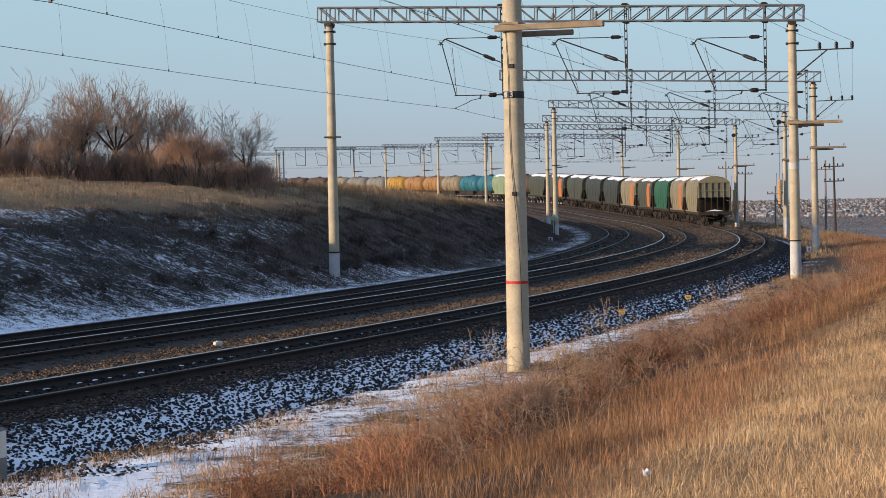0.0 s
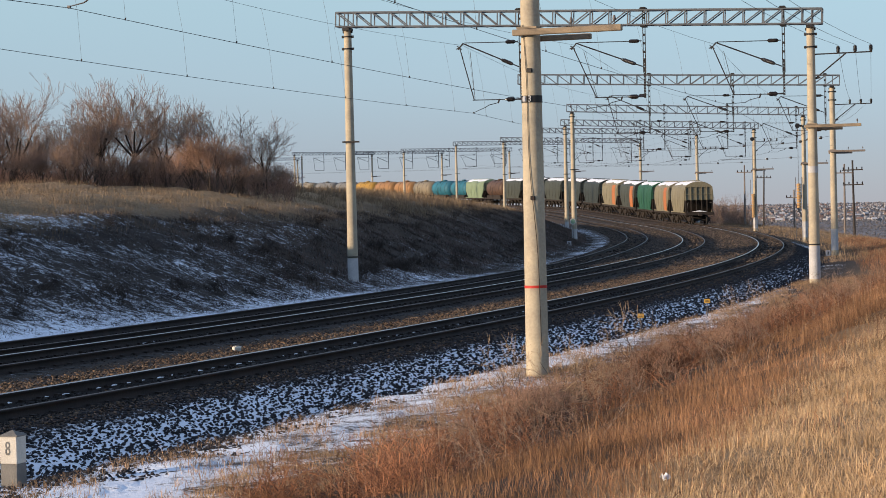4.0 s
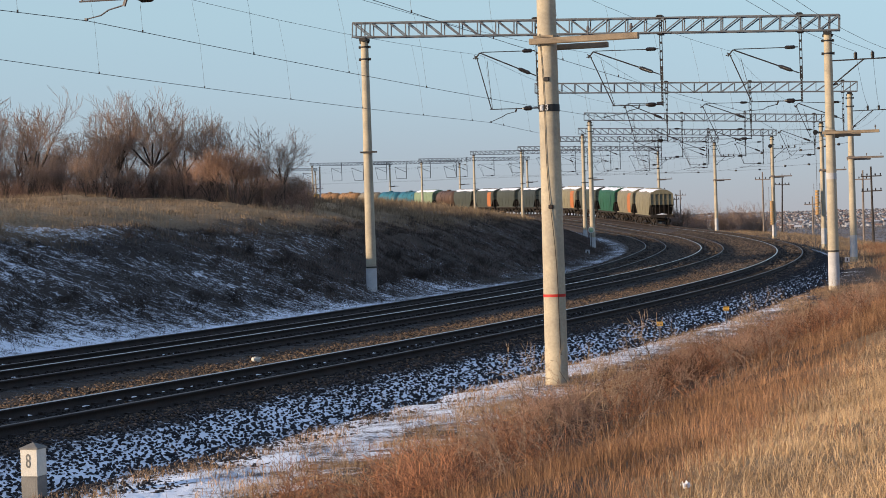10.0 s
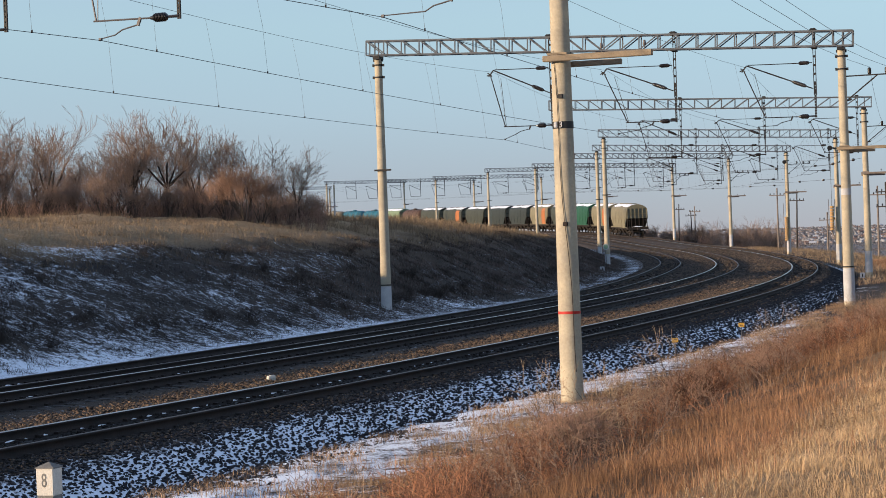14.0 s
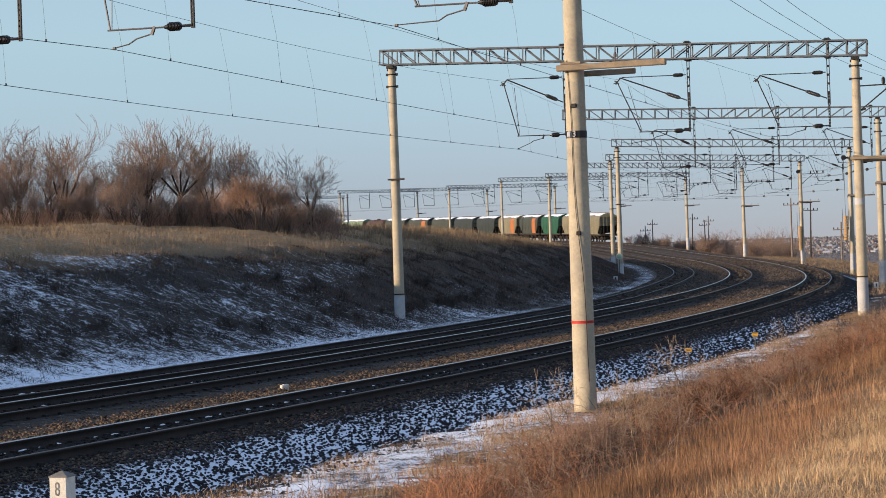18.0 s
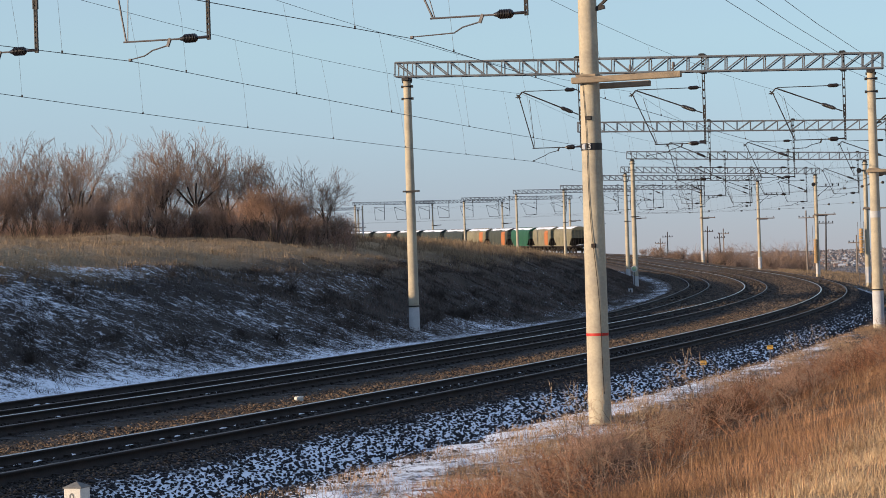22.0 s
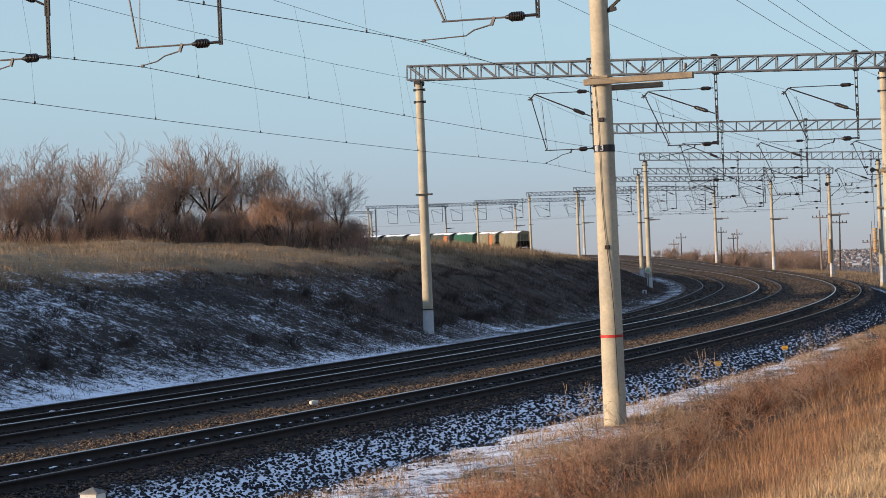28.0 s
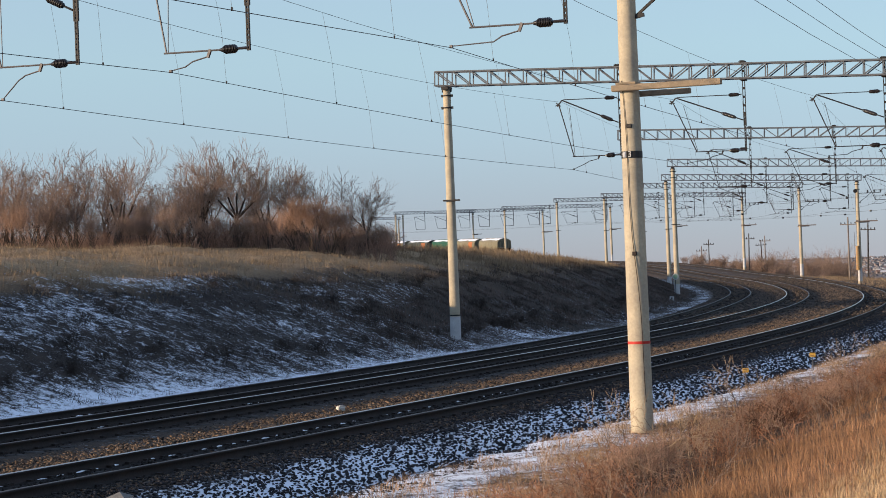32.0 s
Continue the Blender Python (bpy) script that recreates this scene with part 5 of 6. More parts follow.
blades("dry_grass", "dry brown grass beside the line", "grass", RUSSET, p[k], r, 0.15, 0.5, 0.011, 0.7)
p, s, o, r = scatter(80000, -4, 70, 4.0, 13, 3, 0.2)
k = r.uniform(0, 1, len(p)) < np.clip(np.minimum((o - np.interp(s, *EDGE) + 0.1 - 0.4 * wave(p[:, 0], p[:, 1], 3, 32)) / 1.2, (np.interp(s, *STRAW_EDGE) - 0.9 - o) / 0.8), 0, 1) * np.clip(0.7 + 0.7 * wave(p[:, 0], p[:, 1], 1.6, 38), 0.1, 1)
blades("weed_stalks", "reddish-brown dead weed stalks along the grass edge", "weeds", RUSSET, p[k], r, 0.08, 0.34, 0.0045, 1.0)


def tangle(name, label, material, p, r, h0, h1, thick, bends=4, wild=0.5):
    """Thin crooked stems with side shoots, grown into one another."""
    n = len(p)
    hgt = r.uniform(h0, h1, n)
    q = p.copy()
    d = np.stack([r.normal(0, 0.45, n), r.normal(0, 0.45, n), np.ones(n)], 1)
    rad = thick * r.uniform(0.7, 1.3, n)
    segs = [[], [], [], []]
    for i in range(bends):
        d = d + r.normal(0, wild, (n, 3)) * np.array([1, 1, 0.6])
        u = d / np.linalg.norm(d, axis=1, keepdims=True)
        e = q + u * (hgt / bends)[:, None]
        for l_, a_ in zip(segs, (q, e, rad * (1 - 0.16 * i), rad * (1 - 0.16 * (i + 1)))):
            l_.append(a_)
        for shoot in range(2):
            w = u + r.normal(0, 0.8, (n, 3)) * np.array([1, 1, 0.7])
            w /= np.linalg.norm(w, axis=1, keepdims=True)
            f = q + (e - q) * r.uniform(0.2, 0.9, n)[:, None]
            for l_, a_ in zip(segs, (f, f + w * (hgt * r.uniform(0.12, 0.3, n))[:, None], rad * 0.55, rad * 0.3)):
                l_.append(a_)
        q = e
    v, f = sticks(*[np.concatenate(x) for x in segs])
    return tagged(new(name, tri_mesh(name, v, f, material)), label, "brush", kind="stuff")


p, s, o, r = scatter(14000, 2, 52, 4.4, 12.4, 23, 0.2, 1.3, 70)
inside = np.minimum((o - np.interp(s, *EDGE) - 0.1 - 0.3 * wave(p[:, 0], p[:, 1], 2.5, 32)) / 0.9, (np.interp(s, *STRAW_EDGE) - 1.5 - o) / 0.8)
k = r.uniform(0, 1, len(p)) < np.clip(inside, 0, 1)
tangle("brush", "tangled reddish-brown leafless brush on the slope", RED_BRUSH, p[k], r, 0.26, 0.7, 0.0046)
# low dark blades added to paint the shade between the brush stems
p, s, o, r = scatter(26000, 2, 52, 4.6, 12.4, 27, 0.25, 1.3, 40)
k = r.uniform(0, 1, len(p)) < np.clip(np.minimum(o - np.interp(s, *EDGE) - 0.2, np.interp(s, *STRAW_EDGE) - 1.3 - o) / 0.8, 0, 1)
blades("undergrowth", "short twigs coloured dark as shade beneath the brush", "undergrowth", BRUSH_SHADE, p[k], r, 0.1, 0.26, 0.008, 1.3)
p, s, o, r = scatter(2600, 2, 60, 4.2, 12.0, 24, 0.3, 1.2)
k = r.uniform(0, 1, len(p)) < np.clip((np.minimum(o - np.interp(s, *EDGE) + 0.5, np.interp(s, *STRAW_EDGE) - 1.2 - o)) / 0.9, 0, 1)
tangle("brush", "grey-brown dead brush with pale bent stems", GREY_BRUSH, p[k], r, 0.35, 0.9, 0.0046, 5, 0.4)
p, s, o, r = scatter(900, -7, 26, 12.2, 17.0, 25, 0.25)
tangle("weed_sprigs", "small brown dead weed sprigs in the straw", RED_BRUSH, p, r, 0.12, 0.34, 0.0024, 4, 0.4)
p, s, o, r = scatter(60000, -8, 24, 3.9, 9.4, 26, 0.13, 1.0, 70)
k = np.abs(o - np.interp(s, *EDGE) + 0.7) < 1.2
blades("grass_tufts", "clumps of straw-coloured grass at the edge of the snow", "grass", STRAW_TUFT, p[k], r, 0.05, 0.2, 0.0045, 1.2)
p, s, o, r = scatter(230000, -8, 50, 7.8, 14.6, 13, 0.16)
d = o - np.interp(s, *STRAW_EDGE) - 0.3 * wave(p[:, 0], p[:, 1], 3, 39)
k = r.uniform(0, 1, len(p)) < np.clip(np.minimum((d + 2.4) / 1.0, (1.0 - d) / 1.2), 0, 1)
blades("dry_grass", "rust-orange dry grass along the straw's edge", "grass", RUSTY, p[k], r, 0.08, 0.36, 0.0036, 0.7)
p, s, o, r = scatter(9000, -8, 30, 12.5, 17.5, 14, 0.16)
k = wave(p[:, 0], p[:, 1], 2.6, 40) > 0.35
blades("dead_weeds", "brown dead weeds in the straw", "weeds", RUSSET, p[k], r, 0.1, 0.34, 0.005, 0.6)
p, s, o, r = scatter(85000, -4, 70, 3.4, 8.8, 4, 0.13)
k = (wave(p[:, 0], p[:, 1], 2.2, 33) > -0.3) & (o < np.interp(s, *EDGE) + 1)
blades("grass_tufts", "straw-coloured grass tufts standing in the snow strip", "grass", TUFT, p[k], r, 0.06, 0.24, 0.007, 1.0)
p, s, o, r = scatter(600, -4, 70, 4.4, 15, 5)
blades("weed_stalks", "tall pale dry stalks standing over the grass", "weeds", PALE_STALK, p, r, 0.3, 0.85, 0.005, 0.25)
for i in range(70):
    s = 8 + 40 * rv.uniform(0, 1) ** 1.3
    o0, o1 = float(np.interp(s, *EDGE)) + 1.3, float(np.interp(s, *STRAW_EDGE)) - 2.6
    o = o0 + (o1 - o0) * rv.uniform(0, 1)
    p = line(s, o)
    plant("shrub", LOWS[3 if i % 6 == 5 else i % 3], "low leafless pale shrub of thin twigs" if i % 6 == 5 else "low leafless reddish shrub of tangled twigs", "shrub", p[0], p[1], rv.uniform(0, 360), rv.uniform(0.3, 0.62), "shrubs on the slope")

for s, o, sz in ((17.5, 6.2, 1.0), (24.5, 6.3, 1.1), (14.5, 8.2, 0.95), (33.0, 7.0, 1.1)):
    p = line(s, o)
    plant("shrub", LOWS[3], "tall pale leafless shrub with thin bent branches", "shrub", p[0], p[1], rv.uniform(0, 360), sz, "shrubs on the slope")
def fallen_branch(s, o, turn):
    p = line(s, o)
    z = float(ground_z([p[0]], [p[1]])[0][0])
    t = thing("fallen_branch", pose(p[0], p[1], z + 0.3, 0, 4, turn), "pale dead branch lying over the brush", "branch", "fallen branches")
    part("stem", Solid().tube([(-0.9, 0, -0.25), (-0.4, 0.05, 0.0), (0.2, 0.0, 0.08), (0.9, 0.1, 0.02)], [0.009, 0.008, 0.006, 0.003], 7), PALE_STALK, t)
    part("twig", Solid().tube([(0.1, 0.0, 0.08), (0.4, -0.2, 0.2), (0.6, -0.25, 0.36)], [0.008, 0.006, 0.003], 6), PALE_STALK, t)
    part("twig", Solid().tube([(-0.3, 0.05, 0.03), (-0.1, 0.3, 0.15), (0.1, 0.42, 0.2)], [0.008, 0.006, 0.003], 6), PALE_STALK, t)


fallen_branch(13.5, 8.6, 10)
fallen_branch(9.5, 9.4, -25)
fallen_branch(20.0, 7.6, 40)
p, s, o, r = scatter(46000, 95, 240, 3.2, 24, 28, 0.4)
blades("dry_grass", "tan dry grass on the far verge of the line", "grass", TAN, p, r, 0.15, 0.5, 0.02, 0.7)
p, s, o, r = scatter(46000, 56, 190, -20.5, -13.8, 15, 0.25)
blades("bank_grass", "dry grass on the bank, dun tone carrying its shade", "grass", SHADED_DUN, p, r, 0.1, 0.38, 0.013, 0.9)
p, s, o, r = scatter(26000, 96, 210, -30, -20.2, 12, 0.3)
blades("bank_grass", "tall tan dry grass along the bank's brow", "grass", TAN, p, r, 0.3, 0.75, 0.02, 0.5)

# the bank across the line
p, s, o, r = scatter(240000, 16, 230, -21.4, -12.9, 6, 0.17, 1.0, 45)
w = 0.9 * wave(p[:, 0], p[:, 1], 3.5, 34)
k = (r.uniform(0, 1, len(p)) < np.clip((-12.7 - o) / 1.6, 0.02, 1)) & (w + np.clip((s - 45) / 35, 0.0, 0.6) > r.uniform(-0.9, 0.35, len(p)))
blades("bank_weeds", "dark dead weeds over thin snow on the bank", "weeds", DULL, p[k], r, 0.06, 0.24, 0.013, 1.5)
p, s, o, r = scatter(210000, 14, 260, -40, -19.4, 7, 0.3)
k = (r.uniform(0, 1, len(p)) < np.clip((-19.3 - o) / 1.2, 0.03, 1)) & (wave(p[:, 0], p[:, 1], 5, 41) > r.uniform(-1.3, -0.2, len(p)))
blades("bank_grass", "tan dry grass on top of the bank", "grass", TAN, p[k], r, 0.12, 0.4, 0.011, 0.8)
# thicket stems under the trees
n = 7000
r = np.random.RandomState(50)
ang, dist = np.radians(r.uniform(-15.5, -3.2, n)), r.uniform(111, 137, n)
x, y = dist * np.sin(ang), dist * np.cos(ang)
z = ground_z(x, y)[0]
p0 = np.stack([x, y, z - 0.05], 1)
hgt = r.uniform(0.9, 2.5, n) * (0.75 + 0.25 * wave(x, y, 14, 36))
segs = [[], [], [], []]
for q in range(3):
    p1 = p0 + np.stack([r.normal(0, 0.16, n), r.normal(0, 0.16, n), 0.4 + 0 * x], 1) * hgt[:, None] * (0.9 if q == 0 else 0.6)
    rr = np.full(n, 0.016 / (q + 1))
    for l_, a_ in zip(segs, (p0, p1, rr, rr * 0.7)):
        l_.append(a_)
    if q:
        p1b = p0 + np.stack([r.normal(0, 0.35, n), r.normal(0, 0.35, n), 0.35 + 0 * x], 1) * hgt[:, None] * 0.6
        for l_, a_ in zip(segs, (p0, p1b, rr, rr * 0.7)):
            l_.append(a_)
    p0 = p1
v, f = sticks(*[np.concatenate(q) for q in segs])
tagged(new("thicket", tri_mesh("thicket", v, f, THICKET)), "dense brown leafless thicket beneath the trees", "thicket", kind="stuff")
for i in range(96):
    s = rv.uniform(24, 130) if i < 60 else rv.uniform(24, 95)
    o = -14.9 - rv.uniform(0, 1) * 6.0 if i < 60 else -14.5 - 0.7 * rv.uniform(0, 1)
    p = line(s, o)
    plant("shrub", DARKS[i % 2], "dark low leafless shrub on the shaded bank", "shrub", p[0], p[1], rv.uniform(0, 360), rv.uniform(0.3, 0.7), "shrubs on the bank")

# ---- small things by the line ----
YELLOW = surface("yellow_enamel", (0.75, 0.42, 0.06), (0.62, 0.34, 0.05), 0.2, 0.5, 0.1)
PALE = surface("pale_concrete", (0.62, 0.58, 0.50), (0.50, 0.47, 0.41), 0.25, 0.85, 0.3, stain=(0.3, 0.28, 0.25), stain_amount=0.3)
GREY_CON = surface("grey_concrete", (0.20, 0.19, 0.17), (0.14, 0.135, 0.125), 0.25, 0.9, 0.4)
GREEN = surface("green_enamel", (0.22, 0.36, 0.26), (0.17, 0.29, 0.21), 0.2, 0.5, 0.1)
OCHRE = surface("ochre_paint", (0.48, 0.29, 0.12), (0.36, 0.22, 0.10), 0.3, 0.7, 0.2)
# greyed tone: the haze before the far trees sits in their colour
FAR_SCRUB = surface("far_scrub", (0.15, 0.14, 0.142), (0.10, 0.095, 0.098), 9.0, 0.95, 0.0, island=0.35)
LENS = surface("dark_signal_lens", (0.03, 0.03, 0.03), (0.02, 0.02, 0.02), 0.2, 0.1, 0.0, spec=0.6)


def ground_at(s, o):
    p = line(s, o)
    return Vector((p[0], p[1], float(ground_z([p[0]], [p[1]])[0][0])))


def letters(text, size, material, parent, m, thick=0.003):
    c = bpy.data.curves.new("digit", "FONT")
    c.body, c.size, c.extrude, c.align_x, c.align_y = text, size, thick, "CENTER", "CENTER"
    tmp = new("digit", c)
    bpy.context.view_layer.update()
    me = bpy.data.meshes.new_from_object(tmp.evaluated_get(bpy.context.evaluated_depsgraph_get()))
    bpy.data.objects.remove(tmp)
    me.materials.clear()
    me.materials.append(material)
    ob = child(new("digit", me), parent, m)
    return ob


def marker_post():
    """Square distance post with a pointed cap."""
    p = Vector(line(6.77, 3.26, -0.71))
    t = thing("distance_post", pose(p.x, p.y, p.z - 0.02, 0, 0, -18), "square concrete distance post, pale above and grey below", "distance post")
    w = 0.122
    part("plinth", Solid().box(-0.26, 0.26, -0.26, 0.26, -0.3, 0.06, bevel=0.03), GREY_CON, t, "low concrete plinth")
    part("shaft", Solid().box(-w, w, -w, w, 0.06, 0.42, bevel=0.012), GREY_CON, t, "grey lower shaft")
    head = part("head", Solid().box(-w, w, -w, w, 0.42, 0.78, bevel=0.01), PALE, t, "pale painted head")
    b = Solid()
    b.add([(-w - 0.01, -w - 0.01, 0.78), (w + 0.01, -w - 0.01, 0.78), (w + 0.01, w + 0.01, 0.78), (-w - 0.01, w + 0.01, 0.78), (0, 0, 0.845), (-w - 0.01, -w - 0.01, 0.765), (w + 0.01, -w - 0.01, 0.765), (w + 0.01, w + 0.01, 0.765), (-w - 0.01, w + 0.01, 0.765)], [(0, 1, 4), (1, 2, 4), (2, 3, 4), (3, 0, 4), (0, 5, 6, 1), (1, 6, 7, 2), (2, 7, 8, 3), (3, 8, 5, 0), (5, 8, 7, 6)])
    part("cap", b, GREY_CON, t, "low pyramid cap")
    letters("8", 0.25, GREY_CON, head, Matrix.Translation((-0.01, -w - 0.002, 0.61)) @ pose(0, 0, 0, 90, 0, 0) @ Matrix.Diagonal((0.62, 1, 1, 1)))


def tag_marker(s, o):
    g = ground_at(s, o)
    t = thing("marker_plate", pose(g.x, g.y, g.z, 0, 0, rv.uniform(-8, 8)), "small yellow plate on a thin stake in the snow", "marker", "yellow marker plates")
    part("stake", Solid().box(-0.015, 0.015, -0.012, 0.012, -0.2, 0.42), GREY_STEEL, t, "thin steel stake")
    pl = part("plate", Solid().box(-0.085, 0.085, -0.022, -0.012, 0.38, 0.49, bevel=0.004), YELLOW, t, "yellow enamel plate")
    for z in (0.41, 0.45):
        part("bar", Solid().box(-0.06, 0.05, -0.026, -0.022, z, z + 0.015), BLACK, pl)


def concrete_block():
    p = Vector(line(25.9, -3.1, -0.27))
    t = thing("concrete_block", pose(p.x, p.y, p.z, 4, 6, 25), "small pale concrete block lying between the tracks", "concrete block")
    part("block", Solid().box(-0.09, 0.09, -0.07, 0.07, -0.03, 0.1, bevel=0.02), PALE, t)
    part("notch", Solid().box(-0.04, 0.1, -0.04, 0.04, 0.1, 0.12, bevel=0.008), PALE, t)


def board(s, o, z, w, h, label, turn=0.0, disc=False):
    g = ground_at(s, o)
    base = float(line(s, o)[2])
    t = thing("trackside_sign", pose(g.x, g.y, g.z, 0, 0, turn), label, "sign", "signs by the line")
    top = base + z - g.z
    part("stake", Solid().tube([(0, 0, -0.3), (0, 0, top + (0 if disc else h / 2))], 0.035, 8), GREY_STEEL, t, "thin steel post")
    if disc:
        ring = part("rim", Solid().tube([(0, -0.06, top), (0, -0.04, top)], w / 2, 24), WHITE, t, "white rimmed disc")
        part("face", Solid().tube([(0, -0.066, top), (0, -0.061, top)], w * 0.36, 24), GREEN, ring, "pale green face")
    else:
        pl = part("board", Solid().box(-w / 2, w / 2, -0.06, -0.04, top - h / 2, top + h / 2, bevel=0.008), WHITE, t, "white painted board")
        part("bar", Solid().box(-w * 0.12, w * 0.12, -0.066, -0.061, top - h * 0.3, top + h * 0.3), BLACK, pl)


def tension_weight(k, side, z0, n):
    """Stack of painted weights that keeps a wire taut, beside its pole."""
    s = portal_s(k)
    p = line(s - 0.45, ends(k)[0] + side)
    z = float(line(s)[2])
    t = thing("tension_weight", pose(p[0], p[1], z), "stack of yellow-orange balance weights hung beside a pole", "balance weight", "balance weights")
    for i in range(n):
        q = z0 + i * 0.22
        part("weight", Solid().tube([(0, 0, q), (0, 0, q + 0.02), (0, 0, q + 0.18), (0, 0, q + 0.2)], [0.13, 0.17, 0.17, 0.13], 14), OCHRE, t)
    part("rod", Solid().tube([(0, 0, z0 - 0.1), (0, 0, 8.8)], 0.015, 6), COPPER, t)
    part("pulley", Solid().tube([(0, -0.04, 8.7), (0, 0.04, 8.7)], 0.2, 14), DARK_STEEL, t)
    part("bracket", Solid().bar((0, 0, 8.7), (-side, 0.45, 8.75), 0.08), DARK_STEEL, t)
    for x in (-0.24, 0.24):
        part("guide", Solid().tube([(x, 0.05, -0.6), (x, 0.05, 4.6)], 0.02, 6), GREY_STEEL, t, "thin steel guide rod")


def telegraph_pole(b, d, top, arms=1, brace=False, tone=GREY_WOOD):
    a = radians(b)
    x, y = d * math.sin(a), d * math.cos(a)
    z = float(ground_z([x], [y])[0][0])
    t = thing("telegraph_pole", pose(x, y, z, rv.uniform(-1.5, 1.5), rv.uniform(-1.5, 1.5), -b), "slim weathered wooden telegraph pole with crossarms", "telegraph pole", "telegraph poles")
    h = top - z
    part("pole", Solid().tube([(0, 0, -0.6), (0, 0, h)], [0.12, 0.075], 8), tone, t)
    for i in range(arms):
        zz = h - 0.9 - 1.3 * i
        arm = part("crossarm", Solid().box(-0.9, 0.9, -0.16, -0.06, zz, zz + 0.1), tone, t)
        for q in (-0.8, -0.35, 0.35, 0.8):
            part("insulator", Solid().tube([(q, -0.11, zz + 0.1), (q, -0.11, zz + 0.2), (q, -0.11, zz + 0.32)], [0.03, 0.07, 0.03], 8), PORCELAIN, arm)
    if brace:
        for sgn in ((-1, 1) if brace == 2 else (1,)):
            part("brace", Solid().tube([(sgn * 1.9, 0, -0.5), (0, 0, h * 0.72)], 0.09, 8), tone, t)


def house_mesh(w, d, h, r):
    b = Solid()
    b.box(-w / 2, w / 2, -d / 2, d / 2, -6, h, 0)
    roof = Solid()
    e = 0.5
    roof.add([(-w / 2 - e, -d / 2 - e, h), (w / 2 + e, -d / 2 - e, h), (w / 2 + e, d / 2 + e, h), (-w / 2 - e, d / 2 + e, h), (-w / 2 - e, 0, h + r), (w / 2 + e, 0, h + r)], [(0, 1, 5, 4), (2, 3, 4, 5), (0, 4, 3), (1, 2, 5), (0, 3, 2, 1)])
    return b, roof


# muted walls and roofs: haze over the town is put into their colours
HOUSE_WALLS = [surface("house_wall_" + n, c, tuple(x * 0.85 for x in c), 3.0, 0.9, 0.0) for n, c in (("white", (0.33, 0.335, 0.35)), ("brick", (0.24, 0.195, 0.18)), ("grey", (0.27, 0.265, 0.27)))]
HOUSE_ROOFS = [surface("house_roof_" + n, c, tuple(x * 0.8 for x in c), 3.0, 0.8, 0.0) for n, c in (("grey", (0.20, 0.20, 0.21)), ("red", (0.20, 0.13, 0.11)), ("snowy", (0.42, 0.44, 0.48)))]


def town():
    r = random.Random(77)
    kinds = []
    for wi, w in enumerate(HOUSE_WALLS):
        for ri, q in enumerate(HOUSE_ROOFS):
            b, roof = house_mesh(9 + 2 * wi, 7 + ri, 3.2 + 1.2 * (wi == 1), 2.4 + 0.5 * ri)
            kinds.append((b.mesh("wall", w), roof.mesh("roof", q), 9 + 2 * wi, 7 + ri))
    pane = Solid().box(-0.8, 0.8, -0.06, 0.0, 1.2, 2.8).mesh("window", LENS)
    for i in range(296):
        b, d = radians(r.uniform(3.5, 15.5)), 2100 + 2600 * r.random()
        x, y = d * math.sin(b), d * math.cos(b)
        z = float(ground_z([x], [y])[0][0])
        w, q, ww, dd = r.choice(kinds)
        t = thing("house", pose(x, y, z, 0, 0, r.choice([0, 90]) + r.uniform(-25, 25)) @ Matrix.Scale(0.55, 4), "small far gabled village house", "house", "houses of the far town")
        wall = child(new("wall", w), t)
        child(new("roof", q), t)
        for k in (-3, 0, 3):
            child(new("window", pane), wall, Matrix.Translation((k, -dd / 2, 0)))
    # streets of houses farther off, joined
    rr = np.random.RandomState(6)
    n = 2400
    b, d = np.radians(rr.uniform(3.5, 16, n)), 2300 + 2500 * rr.uniform(0, 1, n) ** 0.8
    x, y = d * np.sin(b), d * np.cos(b)
    z = ground_z(x, y)[0]
    box = np.array([(-1, -1, -0.6), (1, -1, -0.6), (1, 1, -0.6), (-1, 1, -0.6), (-1, -1, 0.8), (1, -1, 0.8), (1, 1, 0.8), (-1, 1, 0.8), (-1, 0, 1.6), (1, 0, 1.6)])
    quads = np.array([(0, 1, 5, 4), (2, 3, 7, 6), (1, 2, 6, 5), (3, 0, 4, 7), (4, 5, 9, 8), (6, 7, 8, 9), (5, 6, 9, 9), (7, 4, 8, 8)])
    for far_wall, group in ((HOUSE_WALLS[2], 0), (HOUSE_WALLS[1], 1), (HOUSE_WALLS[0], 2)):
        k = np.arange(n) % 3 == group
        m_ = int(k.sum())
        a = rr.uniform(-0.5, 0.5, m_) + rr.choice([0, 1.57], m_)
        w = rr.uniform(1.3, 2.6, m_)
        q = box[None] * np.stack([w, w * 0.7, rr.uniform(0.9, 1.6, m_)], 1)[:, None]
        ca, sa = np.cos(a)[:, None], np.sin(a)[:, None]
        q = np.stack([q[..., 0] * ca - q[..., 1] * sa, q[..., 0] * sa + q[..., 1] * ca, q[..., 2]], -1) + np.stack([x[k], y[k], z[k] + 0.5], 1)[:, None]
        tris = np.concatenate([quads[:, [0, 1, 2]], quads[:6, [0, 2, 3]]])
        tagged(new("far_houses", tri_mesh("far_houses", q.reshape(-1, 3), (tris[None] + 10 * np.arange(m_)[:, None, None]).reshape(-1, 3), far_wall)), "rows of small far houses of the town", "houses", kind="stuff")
    # gardens and far trees, joined
    n = 34000
    rr = np.random.RandomState(5)
    b, d = np.radians(rr.uniform(2.5, 16, n)), 900 + 3800 * rr.uniform(0, 1, n)
    x, y = d * np.sin(b), d * np.cos(b)
    z = ground_z(x, y)[0]
    v, f = [], []
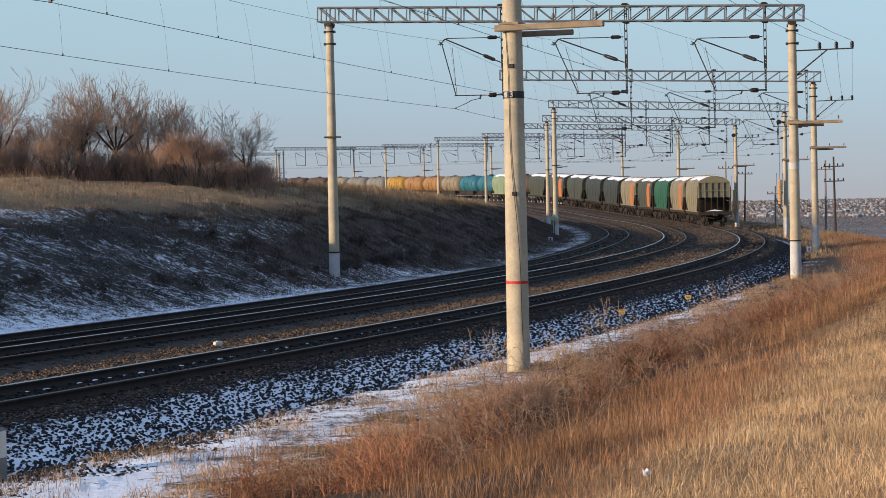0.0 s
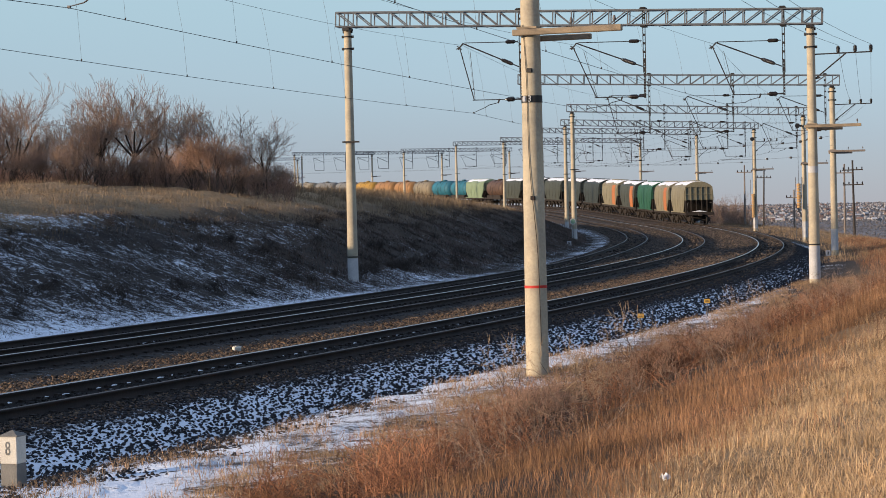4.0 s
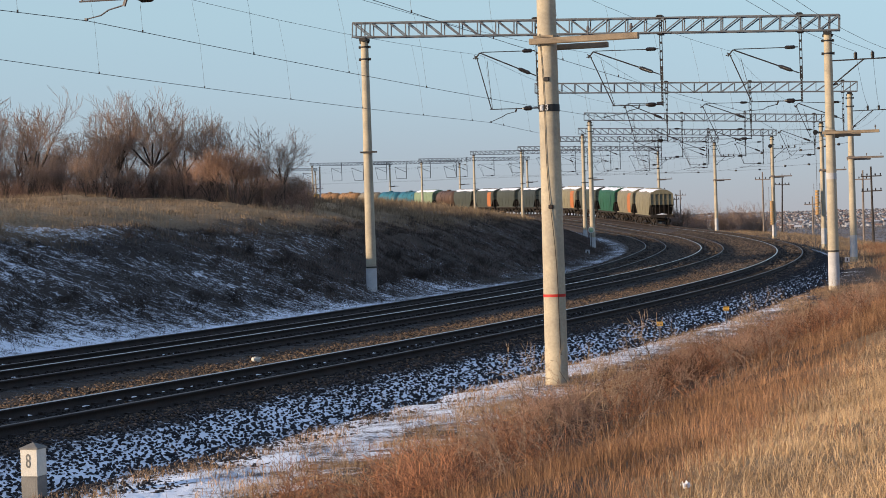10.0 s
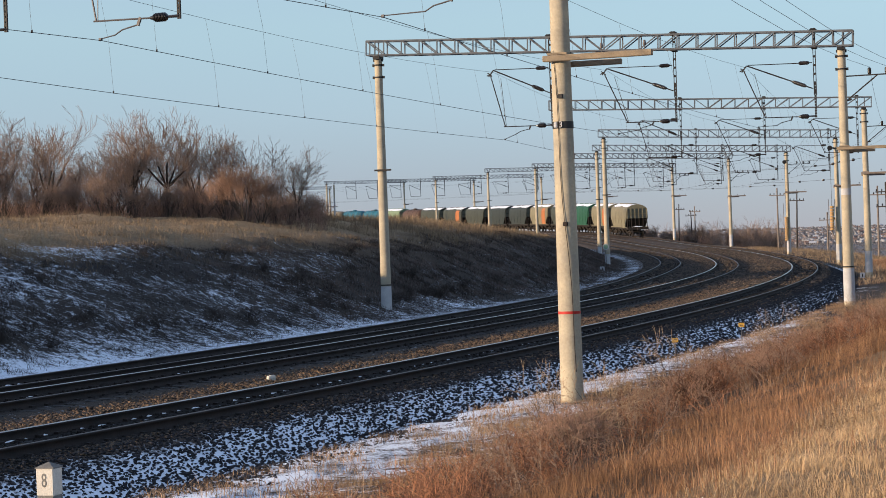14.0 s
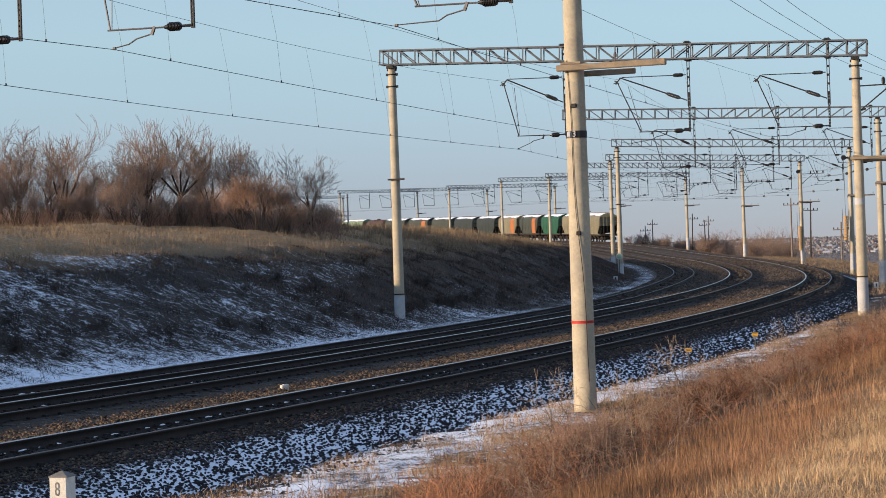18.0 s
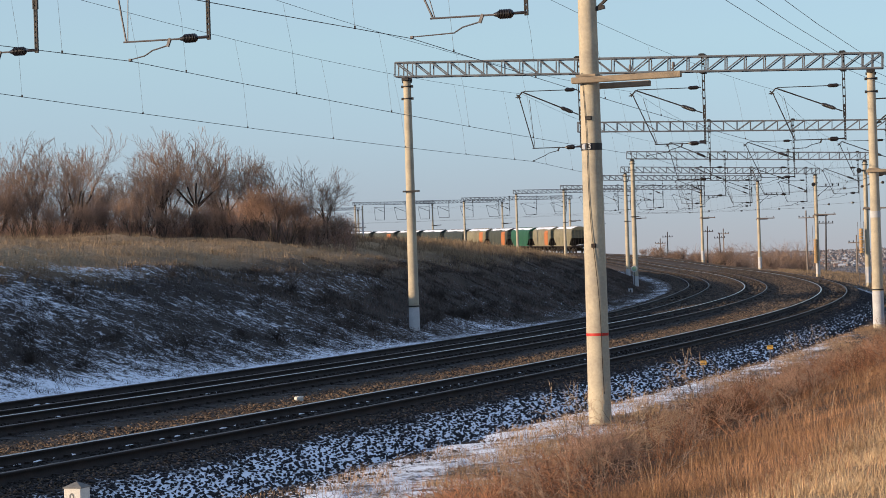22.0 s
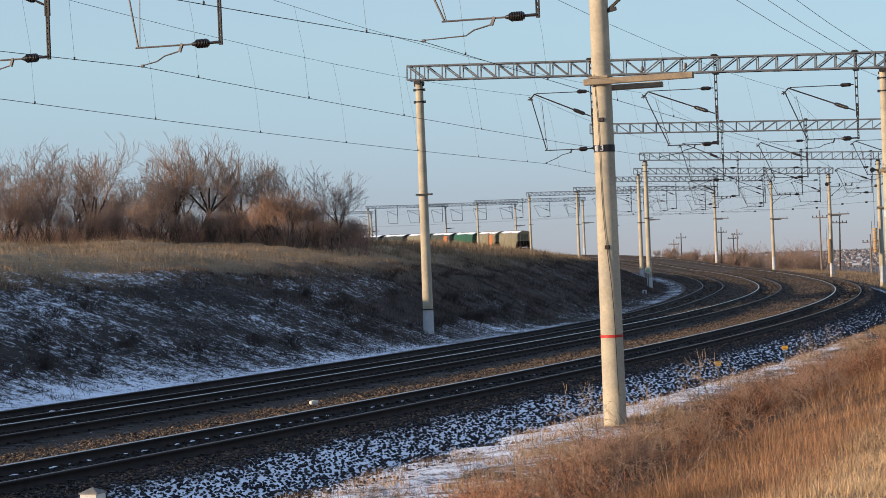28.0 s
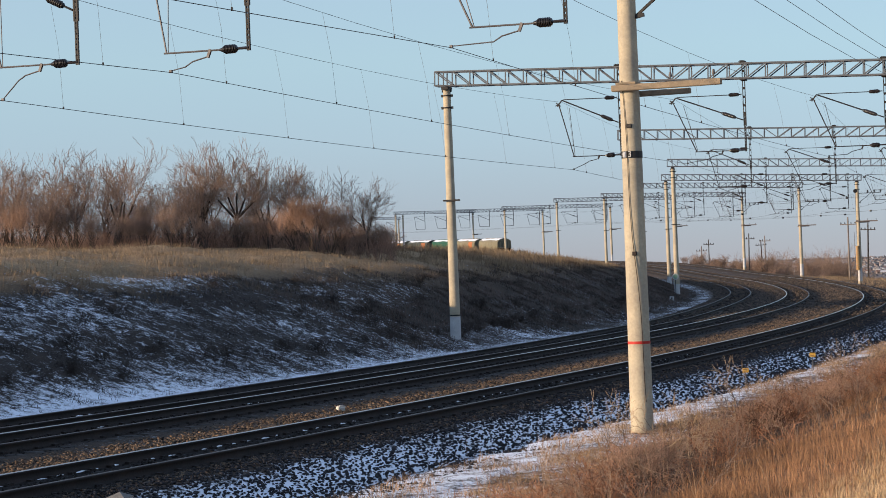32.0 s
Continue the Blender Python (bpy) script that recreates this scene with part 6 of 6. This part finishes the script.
    base = np.array([(1, 0, 0.3), (0.3, 0.95, 0.4), (-0.8, 0.6, 0.3), (-0.8, -0.6, 0.4), (0.3, -0.95, 0.3), (0.1, 0, 1.3), (-0.3, 0.2, 1.1), (0, 0, -0.2)])
    fc = np.array([(0, 1, 5), (1, 6, 5), (1, 2, 6), (2, 3, 6), (3, 5, 6), (3, 4, 5), (4, 0, 5), (1, 0, 7), (2, 1, 7), (3, 2, 7), (4, 3, 7), (0, 4, 7)])
    vv = (base[None] + rr.uniform(-0.3, 0.3, (n, 8, 3))) * np.stack([rr.uniform(0.6, 2.6, n), rr.uniform(0.6, 2, n), rr.uniform(0.35, 1.1, n)], 1)[:, None] * (d / 3200)[:, None, None] + np.stack([x, y, z], 1)[:, None]
    ff = fc[None] + 8 * np.arange(n)[:, None, None]
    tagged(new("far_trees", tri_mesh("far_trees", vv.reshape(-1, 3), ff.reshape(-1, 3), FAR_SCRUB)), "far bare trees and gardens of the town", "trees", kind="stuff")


def litter():
    g = ground_at(-1.0, 14.2)
    t = thing("plastic_scrap", pose(g.x, g.y, g.z + 0.08, 12, 8, 30), "crumpled white plastic scrap caught in the grass", "litter")
    b = Solid()
    r = random.Random(4)
    rows = [[(x * 0.017, y * 0.016 + r.uniform(-0.01, 0.01), 0.025 * math.sin(x * 1.7 + y) + r.uniform(-0.015, 0.015)) for x in range(5)] for y in range(4)]
    b.loft([q + [(p[0], p[1], p[2] - 0.006) for p in q[::-1]] for q in rows])
    part("sheet", b, SNOW_PLASTIC, t, "", None, True)


SNOW_PLASTIC = surface("white_plastic", (0.75, 0.75, 0.76), (0.65, 0.65, 0.67), 0.1, 0.4, 0.1)
litter()
marker_post()
tag_marker(37.95, 3.17)
tag_marker(43.0, 3.98)
concrete_block()
board(portal_s(3) - 1.0, -14.64, 1.41, 0.52, 0.52, "round pale green sign with a white rim beside a pole", 0, True)
board(136.7, -14.3, -0.05, 0.34, 0.34, "small white square sign with a dark mark")
board(105.0, 3.4, -0.3, 0.28, 0.3, "small white square sign with a dark mark")
tension_weight(3, -0.5, 2.1, 9)
tension_weight(4, -0.25, 0.8, 11)
for b, d, top, arms, brace, tone in ((8.91, 250, 7.7, 1, 0, GREY_WOOD), (9.39, 262, 7.15, 1, 0, DARK_WOOD), (10.21, 235, 4.6, 1, 1, GREY_WOOD), (11.53, 205, 6.75, 1, 0, GREY_WOOD), (11.78, 190, 6.8, 2, 0, DARK_WOOD), (5.03, 360, 5.8, 1, 2, GREY_WOOD), (5.22, 372, 6.95, 1, 0, DARK_WOOD), (6.27, 340, 7.35, 1, 0, DARK_WOOD), (6.64, 350, 6.35, 1, 0, DARK_WOOD), (6.71, 345, 6.95, 1, 0, GREY_WOOD)):
    telegraph_pole(b, d, top, arms, brace, tone)
town()


# near pole: red ring, number plate, straps, hanging cable
def near_pole_details():
    t, pr, pl = portals[0]
    base, hgt = -0.75, 10.31 + 0.75 - 0.12
    rad = lambda z: 0.226 + (0.166 - 0.226) * (z - base) / hgt + 0.004
    ring = lambda z, h, e=0.0: Solid().tube([(0, 0, z - base - h), (0, 0, z - base + h)], rad(z) + e, 24)
    part("red_ring", ring(1.245, 0.027), RED, pr, "thin red painted ring", None, True)
    part("small_plate", Solid().box(-0.03, 0.08, -0.225, -0.14, 5.38 - base, 5.46 - base, bevel=0.01), DARK_STEEL, pr, "small dark plate")
    part("small_plate", Solid().box(0.0, 0.09, -0.235, -0.15, 2.92 - base, 3.0 - base, bevel=0.01), RUST, pr, "small rusty plate")
    plate = part("number_plate", ring(4.87, 0.068, 0.006), BLACK, pr, "small black number plate bent round the pole", None, True)
    y = -rad(4.87) - 0.01
    part("bar", Solid().box(-0.125, -0.045, y - 0.006, y + 0.05, 4.81 - base, 4.93 - base, bevel=0.02), WHITE, plate)
    letters("3", 0.17, WHITE, plate, Matrix.Translation((0.02, y - 0.006, 4.87 - base)) @ pose(0, 0, 0, 90, 0, 0))
    c = Solid()
    pts = []
    for i in range(16):
        u = i / 15
        z = 6.3 - 6.2 * u
        a = radians(-118 + 75 * u + 6 * math.sin(u * 11))
        q = rad(z) + 0.012
        pts.append((q * math.cos(a), q * math.sin(a), z - base))
    c.tube(pts, 0.006, 6)
    part("cable", c, RUST, pr, "thin black cable run down the pole")
    t1, pr1, pl1 = portals[1]
    b1 = Solid()
    b1.tube([(0, 0, 4.6), (0, 0, 4.85)], 0.235 - 0.085 * 4.7 / 10.3 + 0.006, 20)
    part("number_band", b1, WHITE, pr1, "pale painted number band", None, True)
    for p_, z in ((pr1, 1.78), (pl1, 1.38)):
        part("strap", Solid().tube([(0, 0, z), (0, 0, z + 0.05)], 0.232, 20), DARK_STEEL, p_)


near_pole_details()


def anchor_pole():
    t = thing("anchor_pole", at(portal_s(10), -12.2, -0.6), "far concrete anchor pole painted white below", "pole")
    pole_parts(t, pose(0, 0, 0), 10.9, white=7.9)


anchor_pole()


# anchor wires with insulators, from poles to the line
def anchor(k, z, o_end, ahead):
    a, b = Vector(line(portal_s(k), ends(k)[0] - 0.1, z)), Vector(line(portal_s(k) + ahead, o_end, z + 0.5))
    t = thing("anchor_wire", pose(0, 0, 0), "taut anchor wire with dark insulators in it", "wire", "anchor wires")
    part("wire", Solid().tube([a, a.lerp(b, 0.5) - Vector((0, 0, 0.12)), b], 0.01, 5), COPPER, t)
    for u in (0.12, 0.38):
        q = a.lerp(b, u) - Vector((0, 0, 0.12 * u * 2))
        d = (b - a).normalized() * 0.35
        s = Solid()
        insulator(s, q - d * 0.8, q + d * 0.8, 0.09, 0)
        part("insulator", s, PORCELAIN, t, "", None, True)


for k, z, oe, ah in ((2, 6.6, 0.5, 40), (3, 6.2, 0.5, 40), (3, 7.4, -4.5, 42), (4, 6.4, 0.5, 40), (5, 6.6, -4.5, 40), (6, 6.4, 0.5, 40), (7, 6.6, -4.5, 40)):
    anchor(k, z, oe, ah)


def motions():
    times = list(range(0, 33, 2))
    for i, w in enumerate(wagons):
        walk(w, [(t, wagon_pose(TAIL + (ALONG[i] + ALONG[i + 1]) / 2 + SPEED * t)) for t in times])


motions()
